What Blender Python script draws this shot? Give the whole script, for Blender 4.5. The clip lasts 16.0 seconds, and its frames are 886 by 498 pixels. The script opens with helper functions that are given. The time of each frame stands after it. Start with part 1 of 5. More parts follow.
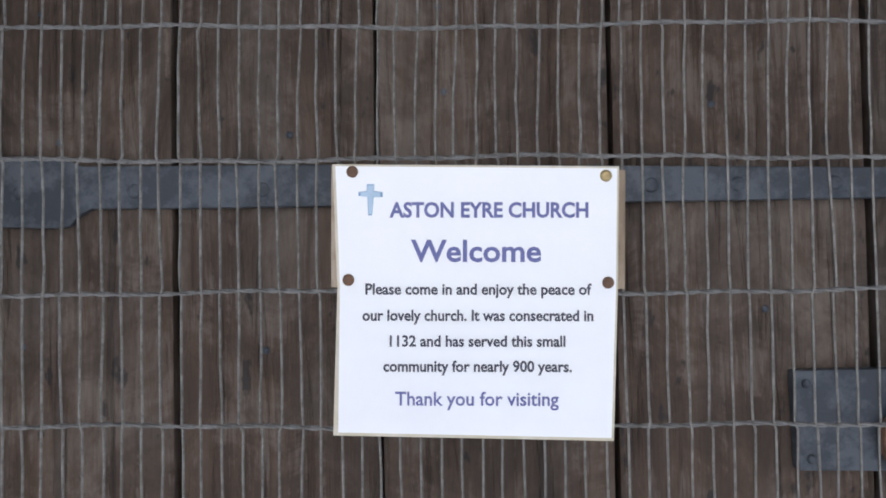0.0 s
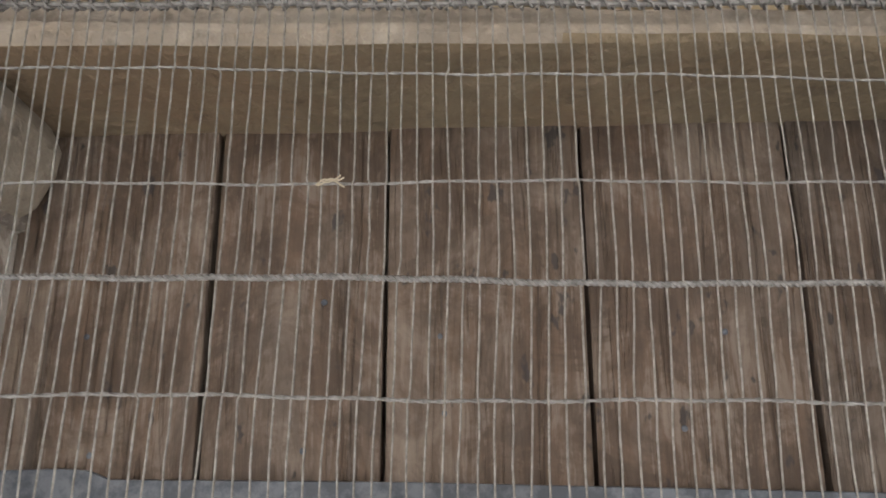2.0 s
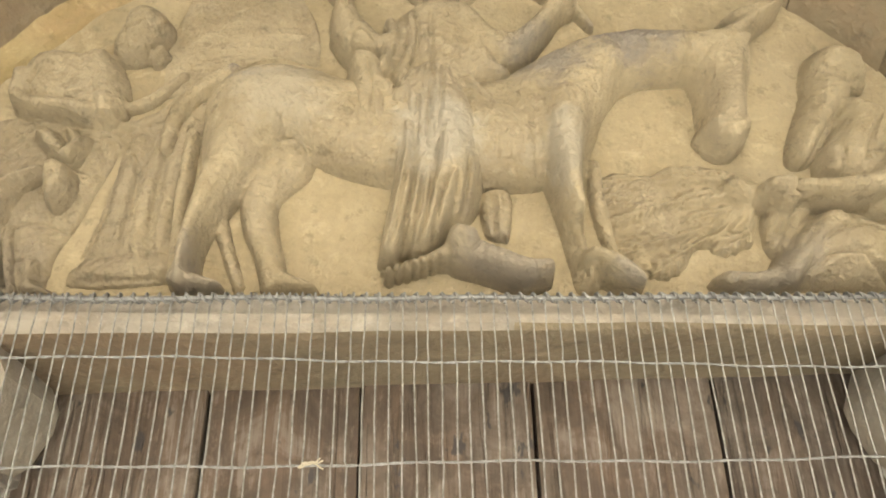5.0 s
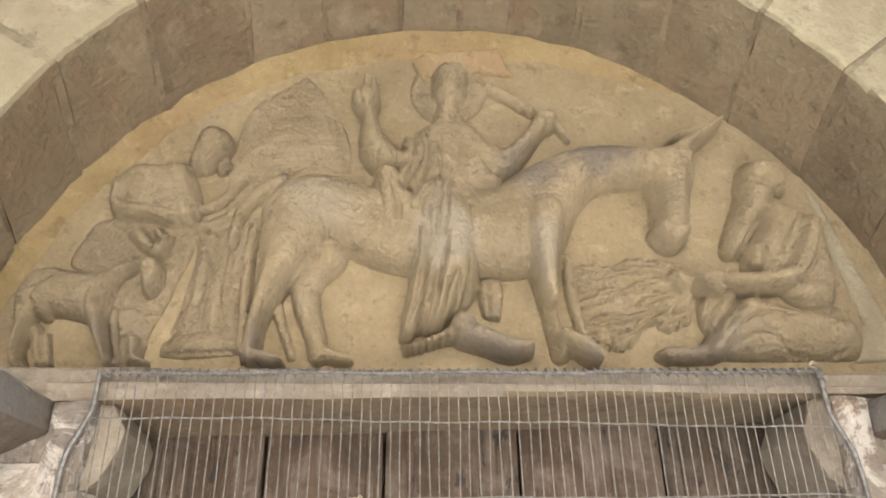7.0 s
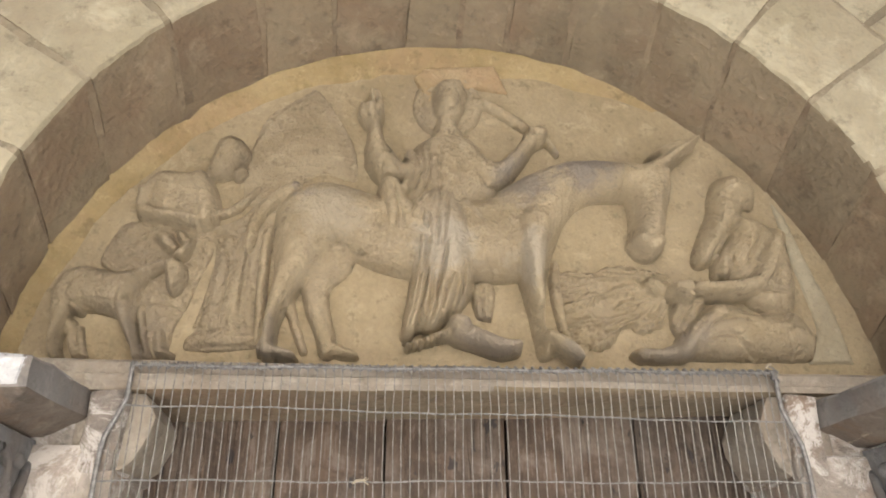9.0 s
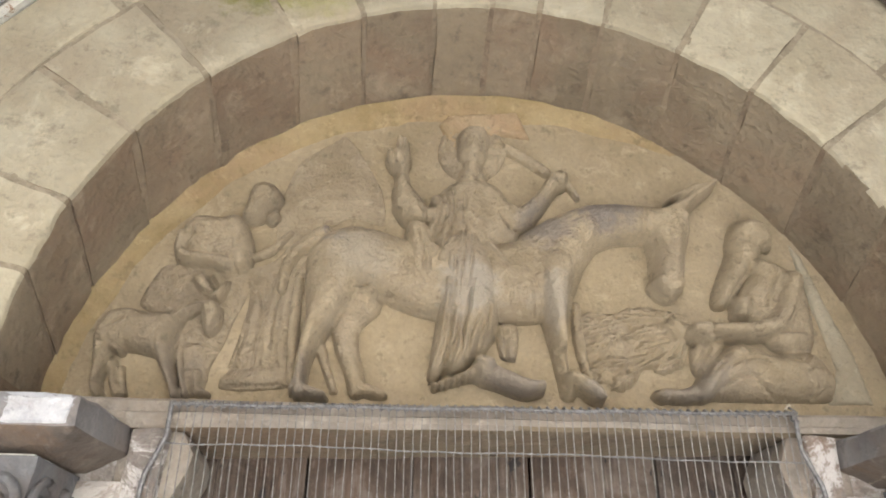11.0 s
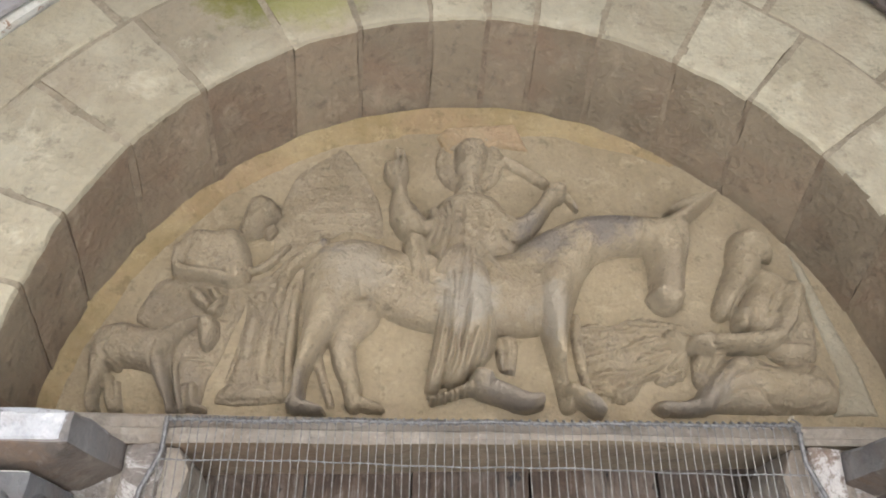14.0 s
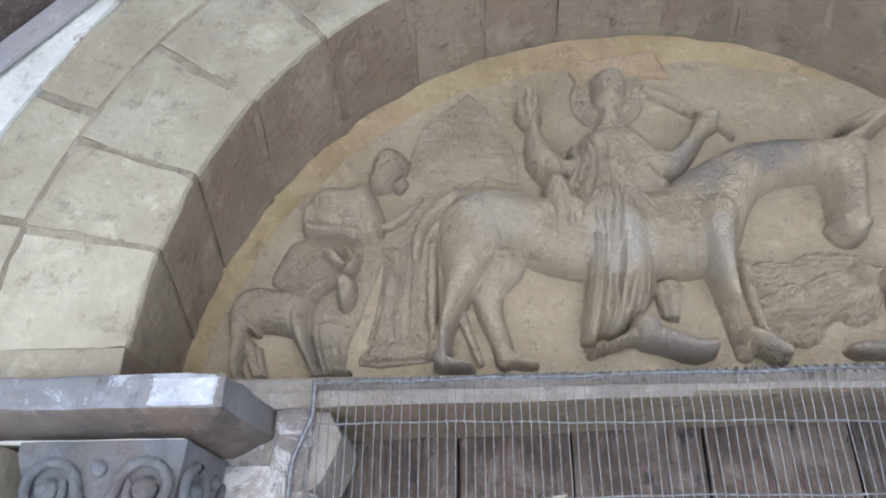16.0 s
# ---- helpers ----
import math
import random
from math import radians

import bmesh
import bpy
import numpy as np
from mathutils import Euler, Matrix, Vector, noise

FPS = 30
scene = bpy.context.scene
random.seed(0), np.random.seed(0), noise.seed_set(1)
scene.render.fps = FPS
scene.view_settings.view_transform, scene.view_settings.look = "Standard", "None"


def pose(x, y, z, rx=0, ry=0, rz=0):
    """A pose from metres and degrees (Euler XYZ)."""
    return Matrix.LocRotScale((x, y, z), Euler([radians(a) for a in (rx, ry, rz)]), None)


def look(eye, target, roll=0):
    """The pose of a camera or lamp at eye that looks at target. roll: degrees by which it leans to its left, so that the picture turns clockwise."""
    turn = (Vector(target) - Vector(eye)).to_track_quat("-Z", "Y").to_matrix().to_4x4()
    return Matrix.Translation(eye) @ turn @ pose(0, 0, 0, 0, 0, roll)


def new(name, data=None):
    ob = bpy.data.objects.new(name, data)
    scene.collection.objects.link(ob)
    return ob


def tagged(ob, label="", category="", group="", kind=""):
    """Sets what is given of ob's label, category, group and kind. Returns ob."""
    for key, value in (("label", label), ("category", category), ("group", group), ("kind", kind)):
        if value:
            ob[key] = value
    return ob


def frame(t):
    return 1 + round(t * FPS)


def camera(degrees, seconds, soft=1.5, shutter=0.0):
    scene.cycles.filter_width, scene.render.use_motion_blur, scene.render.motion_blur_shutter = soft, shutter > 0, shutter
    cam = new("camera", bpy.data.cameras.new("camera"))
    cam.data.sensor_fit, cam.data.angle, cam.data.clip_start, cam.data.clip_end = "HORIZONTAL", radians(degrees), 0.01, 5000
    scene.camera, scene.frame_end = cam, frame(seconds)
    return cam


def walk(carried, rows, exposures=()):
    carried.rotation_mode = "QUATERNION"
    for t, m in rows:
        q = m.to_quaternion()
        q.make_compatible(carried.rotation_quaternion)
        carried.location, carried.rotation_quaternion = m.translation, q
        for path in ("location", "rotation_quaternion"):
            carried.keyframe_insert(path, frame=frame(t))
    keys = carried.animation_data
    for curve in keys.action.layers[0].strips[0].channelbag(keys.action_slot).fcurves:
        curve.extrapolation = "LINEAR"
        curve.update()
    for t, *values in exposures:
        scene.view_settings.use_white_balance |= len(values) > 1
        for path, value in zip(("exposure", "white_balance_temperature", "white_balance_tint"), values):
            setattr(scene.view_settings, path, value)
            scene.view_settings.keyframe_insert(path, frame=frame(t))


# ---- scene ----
cam = camera(61.0, 16.0, 1.8)
METRES, EYE, TILT, LEAN, TURN = 1.15, 1.5, 0.0, 1.5, 0.6
ROWS = [
    (0.0, 0.0, 0.0, 0.0, -0.01, 1.43, -0.51),
    (0.5, 0.0002, -0.0168, 0.0326, -0.34, 2.68, -0.55),
    (1.0, -0.0053, -0.0416, 0.0703, -0.48, 7.64, -0.78),
    (1.5, -0.0103, -0.0669, 0.0991, -0.74, 11.38, -1.15),
    (2.0, -0.0201, -0.0965, 0.1231, -1.37, 15.13, -1.32),
    (2.5, -0.027, -0.1155, 0.1421, -1.99, 18.48, -1.17),
    (3.0, -0.0296, -0.132, 0.1599, -2.48, 21.81, -1.35),
    (3.5, -0.0383, -0.1404, 0.1702, -2.89, 24.24, -1.57),
    (4.0, -0.0421, -0.1497, 0.1801, -3.27, 25.97, -1.57),
    (4.5, -0.0432, -0.1755, 0.1893, -3.7, 26.44, -0.93),
    (5.0, -0.0271, -0.2316, 0.2013, -3.75, 26.92, -0.51),
    (7.5, -0.0677, -0.5767, 0.1873, -4.55, 26.94, -0.99),
    (8.0, -0.0701, -0.6124, 0.1859, -5.69, 26.28, -0.92),
    (8.5, -0.0796, -0.6324, 0.1848, -5.74, 25.57, -0.99),
    (9.0, -0.0924, -0.6502, 0.1817, -5.58, 25.2, -1.31),
    (11.5, -0.1096, -0.7063, 0.1816, -4.13, 28.28, -2.04),
    (12.0, -0.1029, -0.7071, 0.1815, -4.11, 28.99, -2.17),
    (12.5, -0.101, -0.7034, 0.1796, -3.92, 29.18, -2.02),
    (13.0, -0.1005, -0.6994, 0.1802, -3.8, 29.04, -1.84),
    (13.5, -0.0981, -0.6928, 0.1794, -3.8, 28.79, -1.73),
    (14.0, -0.0966, -0.6918, 0.1809, -3.82, 28.58, -1.7),
    (14.5, -0.095, -0.6889, 0.1797, -3.55, 28.41, -1.56),
    (15.0, -0.1081, -0.6816, 0.1791, -2.91, 28.13, -1.42),
    (15.5, -0.1414, -0.6534, 0.179, -0.68, 27.55, -1.0),
    (16.0, -0.1791, -0.5767, 0.1801, 4.27, 26.57, -1.76),
]
EXPOSURES = [(0.0, 0.31, 5500, 10), (1.5, 0.65, 6000, 10), (2.0, 1.2, 6400, 10), (2.5, 1.65, 6600, 10), (3.5, 2.1, 7150, 2), (5.0, 2.12, 7250, 2), (7.5, 1.75, 6700, 10), (9.0, 1.74, 6600, 10), (12.5, 1.68, 5900, 10), (14.5, 1.63, 5800, 10), (16.0, 1.6, 5000, 10)]
walk(cam, [(t, pose(0, 0, EYE, TILT, LEAN, TURN) @ pose(METRES * x, METRES * y, METRES * z, 90 + pitch, roll, yaw)) for t, x, y, z, yaw, pitch, roll in ROWS], EXPOSURES)

# high sun on the unseen ground outside, kept pale to throw light up; the wall under the porch roof is lit by the ground
# and the low sky
world = bpy.data.worlds.new("sky")
scene.world = world
world.use_nodes = True
wn = world.node_tree.nodes
sky = wn.new("ShaderNodeTexSky")
sky.sky_type = "NISHITA"
sky.sun_disc = False
sky.sun_elevation, sky.sun_rotation = radians(38), radians(178)
sky.altitude, sky.air_density, sky.dust_density = 100, 1.0, 3.0
world.node_tree.links.new(sky.outputs[0], wn["Background"].inputs[0])
wn["Background"].inputs[1].default_value = 0.15
sun = new("sun", bpy.data.lights.new("sun", "SUN"))
sun.data.energy, sun.data.angle, sun.data.color = 4.5, radians(20), (1.0, 0.97, 0.92)
sun.matrix_world = look((0.5, -3.0, 7.6), (0.0, 0.6, 2.3))

# ---- materials ----


class Nodes:
    """A small writer of node materials."""

    def __init__(self, name, rough=0.9, metal=0.0):
        self.mat = bpy.data.materials.new(name)
        self.mat.use_nodes = True
        self.t = self.mat.node_tree
        self.out = self.t.nodes["Principled BSDF"]
        self.out.inputs["Roughness"].default_value = rough
        self.out.inputs["Metallic"].default_value = metal
        self.place = self.t.nodes.new("ShaderNodeTexCoord").outputs["Object"]
        self.info = self.t.nodes.new("ShaderNodeObjectInfo").outputs["Random"]

    def link(self, a, b):
        self.t.links.new(a, b)

    def stretch(self, sx, sy, sz, shift=True):
        n = self.t.nodes.new("ShaderNodeMapping")
        n.inputs["Scale"].default_value = (sx, sy, sz)
        self.link(self.place, n.inputs["Vector"])
        if not shift:
            return n.outputs[0]
        a = self.t.nodes.new("ShaderNodeVectorMath")
        a.operation = "MULTIPLY_ADD"
        self.link(n.outputs[0], a.inputs[0])
        a.inputs[1].default_value = (1, 1, 1)
        b = self.t.nodes.new("ShaderNodeMath")
        b.operation = "MULTIPLY"
        b.inputs[1].default_value = 37.0
        self.link(self.info, b.inputs[0])
        self.link(b.outputs[0], a.inputs[2])
        return a.outputs[0]

    def noise(self, scale, detail=5.0, rough=0.6, vector=None, distort=0.0):
        n = self.t.nodes.new("ShaderNodeTexNoise")
        n.inputs["Scale"].default_value, n.inputs["Detail"].default_value = scale, detail
        n.inputs["Roughness"].default_value, n.inputs["Distortion"].default_value = rough, distort
        self.link(vector or self.place, n.inputs["Vector"])
        return n.outputs["Fac"]

    def cells(self, scale, vector=None):
        n = self.t.nodes.new("ShaderNodeTexVoronoi")
        n.inputs["Scale"].default_value = scale
        self.link(vector or self.place, n.inputs["Vector"])
        return n.outputs["Distance"]

    def ramp(self, fac, low, high, a=0.0, b=1.0):
        n = self.t.nodes.new("ShaderNodeMapRange")
        n.inputs["From Min"].default_value, n.inputs["From Max"].default_value = low, high
        n.inputs["To Min"].default_value, n.inputs["To Max"].default_value = a, b
        self.link(fac, n.inputs["Value"])
        return n.outputs[0]

    def math(self, op, a, b):
        n = self.t.nodes.new("ShaderNodeMath")
        n.operation = op
        for k, v in enumerate((a, b)):
            if isinstance(v, (int, float)):
                n.inputs[k].default_value = v
            else:
                self.link(v, n.inputs[k])
        return n.outputs[0]

    def mix(self, fac, a, b, blend="MIX"):
        n = self.t.nodes.new("ShaderNodeMix")
        n.data_type, n.blend_type = "RGBA", blend
        for socket, v in ((n.inputs[0], fac), (n.inputs[6], a), (n.inputs[7], b)):
            if isinstance(v, (int, float)):
                socket.default_value = v
            elif isinstance(v, tuple):
                socket.default_value = (*v, 1)
            else:
                self.link(v, socket)
        return n.outputs[2]

    def finish(self, colour, height=None, depth=0.004, strength=0.6, rough=None):
        self.link(colour, self.out.inputs["Base Color"])
        if rough is not None:
            self.link(rough, self.out.inputs["Roughness"])
        if height is not None:
            n = self.t.nodes.new("ShaderNodeBump")
            n.inputs["Strength"].default_value, n.inputs["Distance"].default_value = strength, depth
            self.link(height, n.inputs["Height"])
            self.link(n.outputs[0], self.out.inputs["Normal"])
        return self.mat


def stone(name, low, high, stain, amount=0.5, coarse=5.0, fine=70.0, depth=0.005, crust=None, hewn=0.6, bare=0.52, sand=0.7, blotches=()):
    """Weathered sandstone: two tones, a wandering stain, pale scars, grain and pits."""
    n = Nodes(name, 0.92)
    v = n.stretch(1, 1, 1)
    big, grain, pits = n.noise(coarse, 6, 0.65, v), n.noise(fine, 6, 0.7, v), n.cells(fine * 1.4, v)
    middle = n.noise(coarse * 3.4, 5, 0.7, v, 0.4)
    c = n.mix(n.ramp(big, 0.39, 0.61), low, high)
    c = n.mix(n.ramp(n.noise(coarse * 0.55, 5, 0.7, v, 0.6), 0.47, 0.63, 0, amount), c, stain)
    c = n.mix(n.ramp(middle, 0.56, 0.68, 0.0, 0.4), c, tuple(min(1.0, q * 1.35 + 0.03) for q in high))
    c = n.mix(n.ramp(grain, 0.38, 0.62, 0.0, 0.4), c, (0.62, 0.6, 0.56), "OVERLAY")
    c = n.mix(n.ramp(n.noise(fine * 0.4, 4, 0.7, v), 0.57, 0.68, 0, 0.4), c, tuple(q * 0.35 for q in low))
    if crust:
        c = n.mix(n.ramp(n.noise(9.0, 7, 0.75, v, 0.8), bare, bare + 0.06), c, crust)
    for centre, radius, much, colour in blotches:
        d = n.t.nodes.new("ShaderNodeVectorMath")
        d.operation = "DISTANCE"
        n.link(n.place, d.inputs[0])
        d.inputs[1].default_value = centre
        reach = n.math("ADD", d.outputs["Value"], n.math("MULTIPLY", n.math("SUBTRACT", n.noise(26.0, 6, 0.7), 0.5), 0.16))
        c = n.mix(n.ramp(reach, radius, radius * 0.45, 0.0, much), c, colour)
    c = n.mix(1.0, c, n.mix(n.info, (0.88, 0.87, 0.86), (1.04, 1.03, 1.01)), "MULTIPLY")
    h = n.math("ADD", n.math("MULTIPLY", grain, sand), n.math("ADD", n.math("MULTIPLY", big, 1.0), n.math("MULTIPLY", pits, 0.3)))
    h = n.math("ADD", h, n.math("MULTIPLY", middle, hewn * 2.0))
    return n.finish(c, h, depth, 0.7)


# grey blotches on crests, rump and feet, pale ones on the bulging thighs
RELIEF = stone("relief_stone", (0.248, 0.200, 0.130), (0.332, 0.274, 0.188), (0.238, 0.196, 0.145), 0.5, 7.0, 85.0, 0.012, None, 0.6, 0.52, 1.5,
               blotches=(((0.34, 0.60, 2.585), 0.10, 0.8, (0.165, 0.145, 0.132)), ((0.20, 0.60, 2.53), 0.09, 0.7, (0.17, 0.15, 0.135)), ((-0.26, 0.61, 2.52), 0.055, 0.8, (0.165, 0.145, 0.13)), ((0.12, 0.60, 2.17), 0.11, 0.6, (0.195, 0.17, 0.15)), ((0.28, 0.60, 2.125), 0.06, 0.6, (0.19, 0.17, 0.155)), ((-0.28, 0.61, 2.135), 0.08, 0.5, (0.195, 0.17, 0.15)), ((0.49, 0.61, 2.15), 0.10, 0.6, (0.19, 0.168, 0.15)), ((0.03, 0.60, 2.36), 0.08, 0.7, (0.36, 0.325, 0.27)), ((0.21, 0.59, 2.33), 0.07, 0.7, (0.34, 0.30, 0.24)), ((-0.20, 0.61, 2.44), 0.09, 0.5, (0.35, 0.31, 0.25)), ((-0.55, 0.62, 2.14), 0.10, 0.35, (0.21, 0.185, 0.165))))
GROUND_STONE = stone("tympanum_ground", (0.252, 0.202, 0.126), (0.320, 0.262, 0.172), (0.262, 0.213, 0.148), 0.5, 5.0, 80.0, 0.005, None, 0.5, 0.52, 1.0)
OCHRE = stone("ochre_mortar", (0.225, 0.168, 0.082), (0.285, 0.222, 0.122), (0.255, 0.175, 0.105), 0.5, 9.0, 60.0, 0.006)
# the blotches here are yellow-green algae on the upper arch stones
ARCH = stone("arch_stone", (0.285, 0.252, 0.180), (0.365, 0.333, 0.250), (0.235, 0.192, 0.135), 0.6, 3.0, 55.0, 0.008,
             blotches=(((-0.45, 0.43, 3.03), 0.13, 0.95, (0.15, 0.148, 0.03)), ((-0.52, 0.43, 3.02), 0.09, 0.85, (0.18, 0.165, 0.045)), ((-0.33, 0.43, 3.045), 0.15, 0.8, (0.25, 0.24, 0.09))))
# undersides: browner stone and mortar, part of their shade put into the colour
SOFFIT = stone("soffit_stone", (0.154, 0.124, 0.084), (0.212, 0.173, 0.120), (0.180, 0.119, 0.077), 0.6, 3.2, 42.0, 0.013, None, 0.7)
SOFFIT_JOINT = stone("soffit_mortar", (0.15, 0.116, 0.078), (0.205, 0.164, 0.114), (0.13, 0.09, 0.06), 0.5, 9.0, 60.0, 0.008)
MORTAR = stone("joint_mortar", (0.218, 0.186, 0.132), (0.285, 0.249, 0.184), (0.16, 0.126, 0.086), 0.5, 12.0, 80.0, 0.006)
LINTEL = stone("lintel_stone", (0.205, 0.180, 0.152), (0.285, 0.258, 0.226), (0.22, 0.176, 0.134), 0.5, 9.0, 60.0, 0.006)
CARVED = stone("carved_capital_stone", (0.082, 0.082, 0.086), (0.135, 0.136, 0.142), (0.125, 0.092, 0.072), 0.5, 8.0, 60.0, 0.008)
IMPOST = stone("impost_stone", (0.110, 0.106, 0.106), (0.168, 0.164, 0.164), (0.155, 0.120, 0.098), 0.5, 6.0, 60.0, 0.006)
WHITED = stone("whitewashed_stone", (0.145, 0.142, 0.145), (0.215, 0.215, 0.222), (0.165, 0.135, 0.115), 0.5, 9.0, 60.0, 0.008, (0.38, 0.39, 0.41), 0.6, 0.56)
JAMB = stone("jamb_stone", (0.225, 0.20, 0.18), (0.32, 0.29, 0.265), (0.235, 0.155, 0.105), 0.5, 9.0, 60.0, 0.010, (0.46, 0.43, 0.405), 0.8, 0.50)
# brown chamfer, part of its underside shade put into the colour
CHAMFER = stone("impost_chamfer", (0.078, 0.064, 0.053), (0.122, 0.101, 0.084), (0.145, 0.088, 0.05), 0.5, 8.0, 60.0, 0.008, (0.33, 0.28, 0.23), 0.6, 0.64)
BEARING = stone("bearing_stone", (0.175, 0.155, 0.14), (0.26, 0.235, 0.215), (0.23, 0.14, 0.085), 0.5, 12.0, 60.0, 0.012, (0.50, 0.475, 0.455), 0.9, 0.50)
WHITEWASH = stone("whitewash", (0.34, 0.35, 0.37), (0.48, 0.49, 0.51), (0.25, 0.24, 0.235), 0.7, 18.0, 80.0, 0.004)
PLASTER = stone("white_plaster", (0.50, 0.49, 0.44), (0.60, 0.59, 0.54), (0.42, 0.39, 0.33), 0.5, 6.0, 40.0, 0.004, (0.27, 0.17, 0.115), 0.6, 0.59)


def wood(name, low, high, grey, amount=0.5):
    """Old oak: long grain, weathered silver patches, cracks and dark spots."""
    n = Nodes(name, 0.72)
    v = n.stretch(1, 1, 1)
    slow = n.noise(1.0, 3, 0.5, n.stretch(7, 7, 0.9), 0.8)
    rings = n.math("SINE", n.math("MULTIPLY", slow, 95.0), 0.0)
    grain = n.noise(1.0, 7, 0.65, n.stretch(20, 20, 1.8), 1.8)
    fine = n.noise(1.0, 6, 0.7, n.stretch(120, 120, 7), 0.6)
    crack = n.noise(1.0, 4, 0.6, n.stretch(60, 60, 2.6), 0.9)
    patch = n.noise(5.0, 6, 0.72, n.stretch(1.3, 1.3, 0.7), 0.8)
    mottle = n.noise(11.0, 6, 0.7, v, 0.6)
    knots = n.cells(3.4, n.stretch(1, 1, 0.75))
    dark = tuple(q * 0.4 for q in low)
    c = n.mix(n.ramp(grain, 0.38, 0.62), low, high)
    c = n.mix(n.ramp(patch, 0.45, 0.62, 0, amount), c, grey)
    c = n.mix(n.ramp(mottle, 0.42, 0.58, 0.45, 0), c, dark)
    c = n.mix(n.ramp(rings, 0.1, 0.9, 0, 0.16), c, dark)
    c = n.mix(n.ramp(fine, 0.40, 0.62, 0, 0.35), c, tuple(q * 1.5 + 0.01 for q in grey), "SOFT_LIGHT")
    c = n.mix(n.ramp(n.math("MULTIPLY", fine, mottle), 0.27, 0.35, 0, 0.6), c, grey)
    c = n.mix(n.ramp(crack, 0.635, 0.69, 0, 0.5), c, (0.016, 0.012, 0.010))
    c = n.mix(n.ramp(knots, 0.10, 0.03, 0, 0.75), c, (0.022, 0.017, 0.014))
    c = n.mix(n.ramp(n.noise(24.0, 3, 0.6, n.stretch(1.6, 1.6, 0.8)), 0.65, 0.70, 0, 0.8), c, (0.02, 0.018, 0.02))
    c = n.mix(1.0, c, n.mix(n.info, (0.82, 0.81, 0.80), (1.10, 1.07, 1.04)), "MULTIPLY")
    h = n.math("ADD", n.math("MULTIPLY", grain, 0.8), n.math("SUBTRACT", n.math("MULTIPLY", fine, 0.7), n.ramp(crack, 0.58, 0.68, 0, 0.9)))
    h = n.math("ADD", h, n.math("MULTIPLY", rings, -0.10))
    return n.finish(c, h, 0.005, 0.85)


OAK = wood("weathered_oak", (0.070, 0.048, 0.034), (0.107, 0.073, 0.052), (0.172, 0.144, 0.123), 0.75)
LIMED = stone("limewashed_board", (0.285, 0.27, 0.275), (0.345, 0.33, 0.33), (0.33, 0.30, 0.29), 0.4, 6.0, 60.0, 0.003)
TIMBER = wood("porch_timber", (0.06, 0.045, 0.035), (0.13, 0.10, 0.08), (0.17, 0.14, 0.12))


def plain(name, colour, other, rough=0.6, metal=0.0, scale=20.0, depth=0.001, low=0.4, high=0.65):
    n = Nodes(name, rough, metal)
    f = n.noise(scale, 6, 0.7)
    return n.finish(n.mix(n.ramp(f, low, high), colour, other), f, depth, 0.5)


IRON = plain("painted_iron", (0.043, 0.051, 0.066), (0.092, 0.105, 0.126), 0.6, 0.1, 22.0, 0.005, 0.45, 0.58)
RUST = plain("rusty_iron", (0.12, 0.07, 0.045), (0.20, 0.12, 0.08), 0.8, 0.3, 60.0)
WIRE = plain("galvanised_wire", (0.104, 0.100, 0.097), (0.222, 0.219, 0.218), 0.45, 0.3, 90.0)
THIN_WIRE = plain("dull_thin_wire", (0.125, 0.117, 0.106), (0.245, 0.236, 0.222), 0.5, 0.2, 120.0)
PAPER = plain("laminated_paper", (0.84, 0.85, 0.88), (0.80, 0.81, 0.85), 0.22, 0.0, 4.0, 0.0008)
POUCH = plain("yellowed_pouch", (0.52, 0.47, 0.36), (0.62, 0.58, 0.50), 0.25, 0.0, 25.0)
STRAW = plain("dry_straw", (0.30, 0.26, 0.19), (0.38, 0.34, 0.27), 0.8, 0.0, 60.0)
BRASS = plain("brass_pin", (0.45, 0.36, 0.18), (0.30, 0.20, 0.10), 0.4, 0.8, 200.0)
BATTEN = wood("pale_batten", (0.30, 0.22, 0.15), (0.45, 0.36, 0.27), (0.50, 0.44, 0.36))
INK_BLUE = plain("blue_ink", (0.10, 0.11, 0.30), (0.13, 0.14, 0.34), 0.4)
INK_DARK = plain("dark_ink", (0.035, 0.035, 0.06), (0.05, 0.05, 0.08), 0.4)
INK_PALE = plain("pale_blue_ink", (0.35, 0.48, 0.62), (0.45, 0.57, 0.70), 0.4)
MOSS = plain("moss", (0.13, 0.13, 0.028), (0.19, 0.185, 0.055), 0.95, 0.0, 90.0, 0.006)
# ground out of view, its paleness chosen to bounce light onto the wall
EARTH = plain("porch_ground", (0.42, 0.405, 0.38), (0.52, 0.505, 0.475), 0.95, 0.0, 3.0, 0.01)

# ---- mesh helpers ----


def mesh_of(bm, name, material, smooth=False):
    me = bpy.data.meshes.new(name)
    bm.normal_update()
    bm.to_mesh(me)
    bm.free()
    me.materials.append(material)
    if smooth:
        me.polygons.foreach_set("use_smooth", [True] * len(me.polygons))
        me.set_sharp_from_angle(angle=radians(42))
    return me


def part(name, bm, material, parent, label="", smooth=False):
    ob = new(name, mesh_of(bm, name, material, smooth))
    ob.parent = parent
    return tagged(ob, label=label)


def thing(name, label, category, kind="", group="", place=(0, 0, 0)):
    ob = new(name)
    ob.location = place
    ob.empty_display_size = 0.1
    return tagged(ob, label, category, group, kind)


def wobble(bm, amount, scale=12.0, seed=0.0):
    """Uneven hand-cut surface."""
    for v in bm.verts:
        p = v.co * scale + Vector((seed, seed * 1.7, -seed))
        v.co += Vector((noise.noise(p), noise.noise(p + Vector((31, 0, 0))), noise.noise(p + Vector((0, 47, 0))))) * amount
    return bm


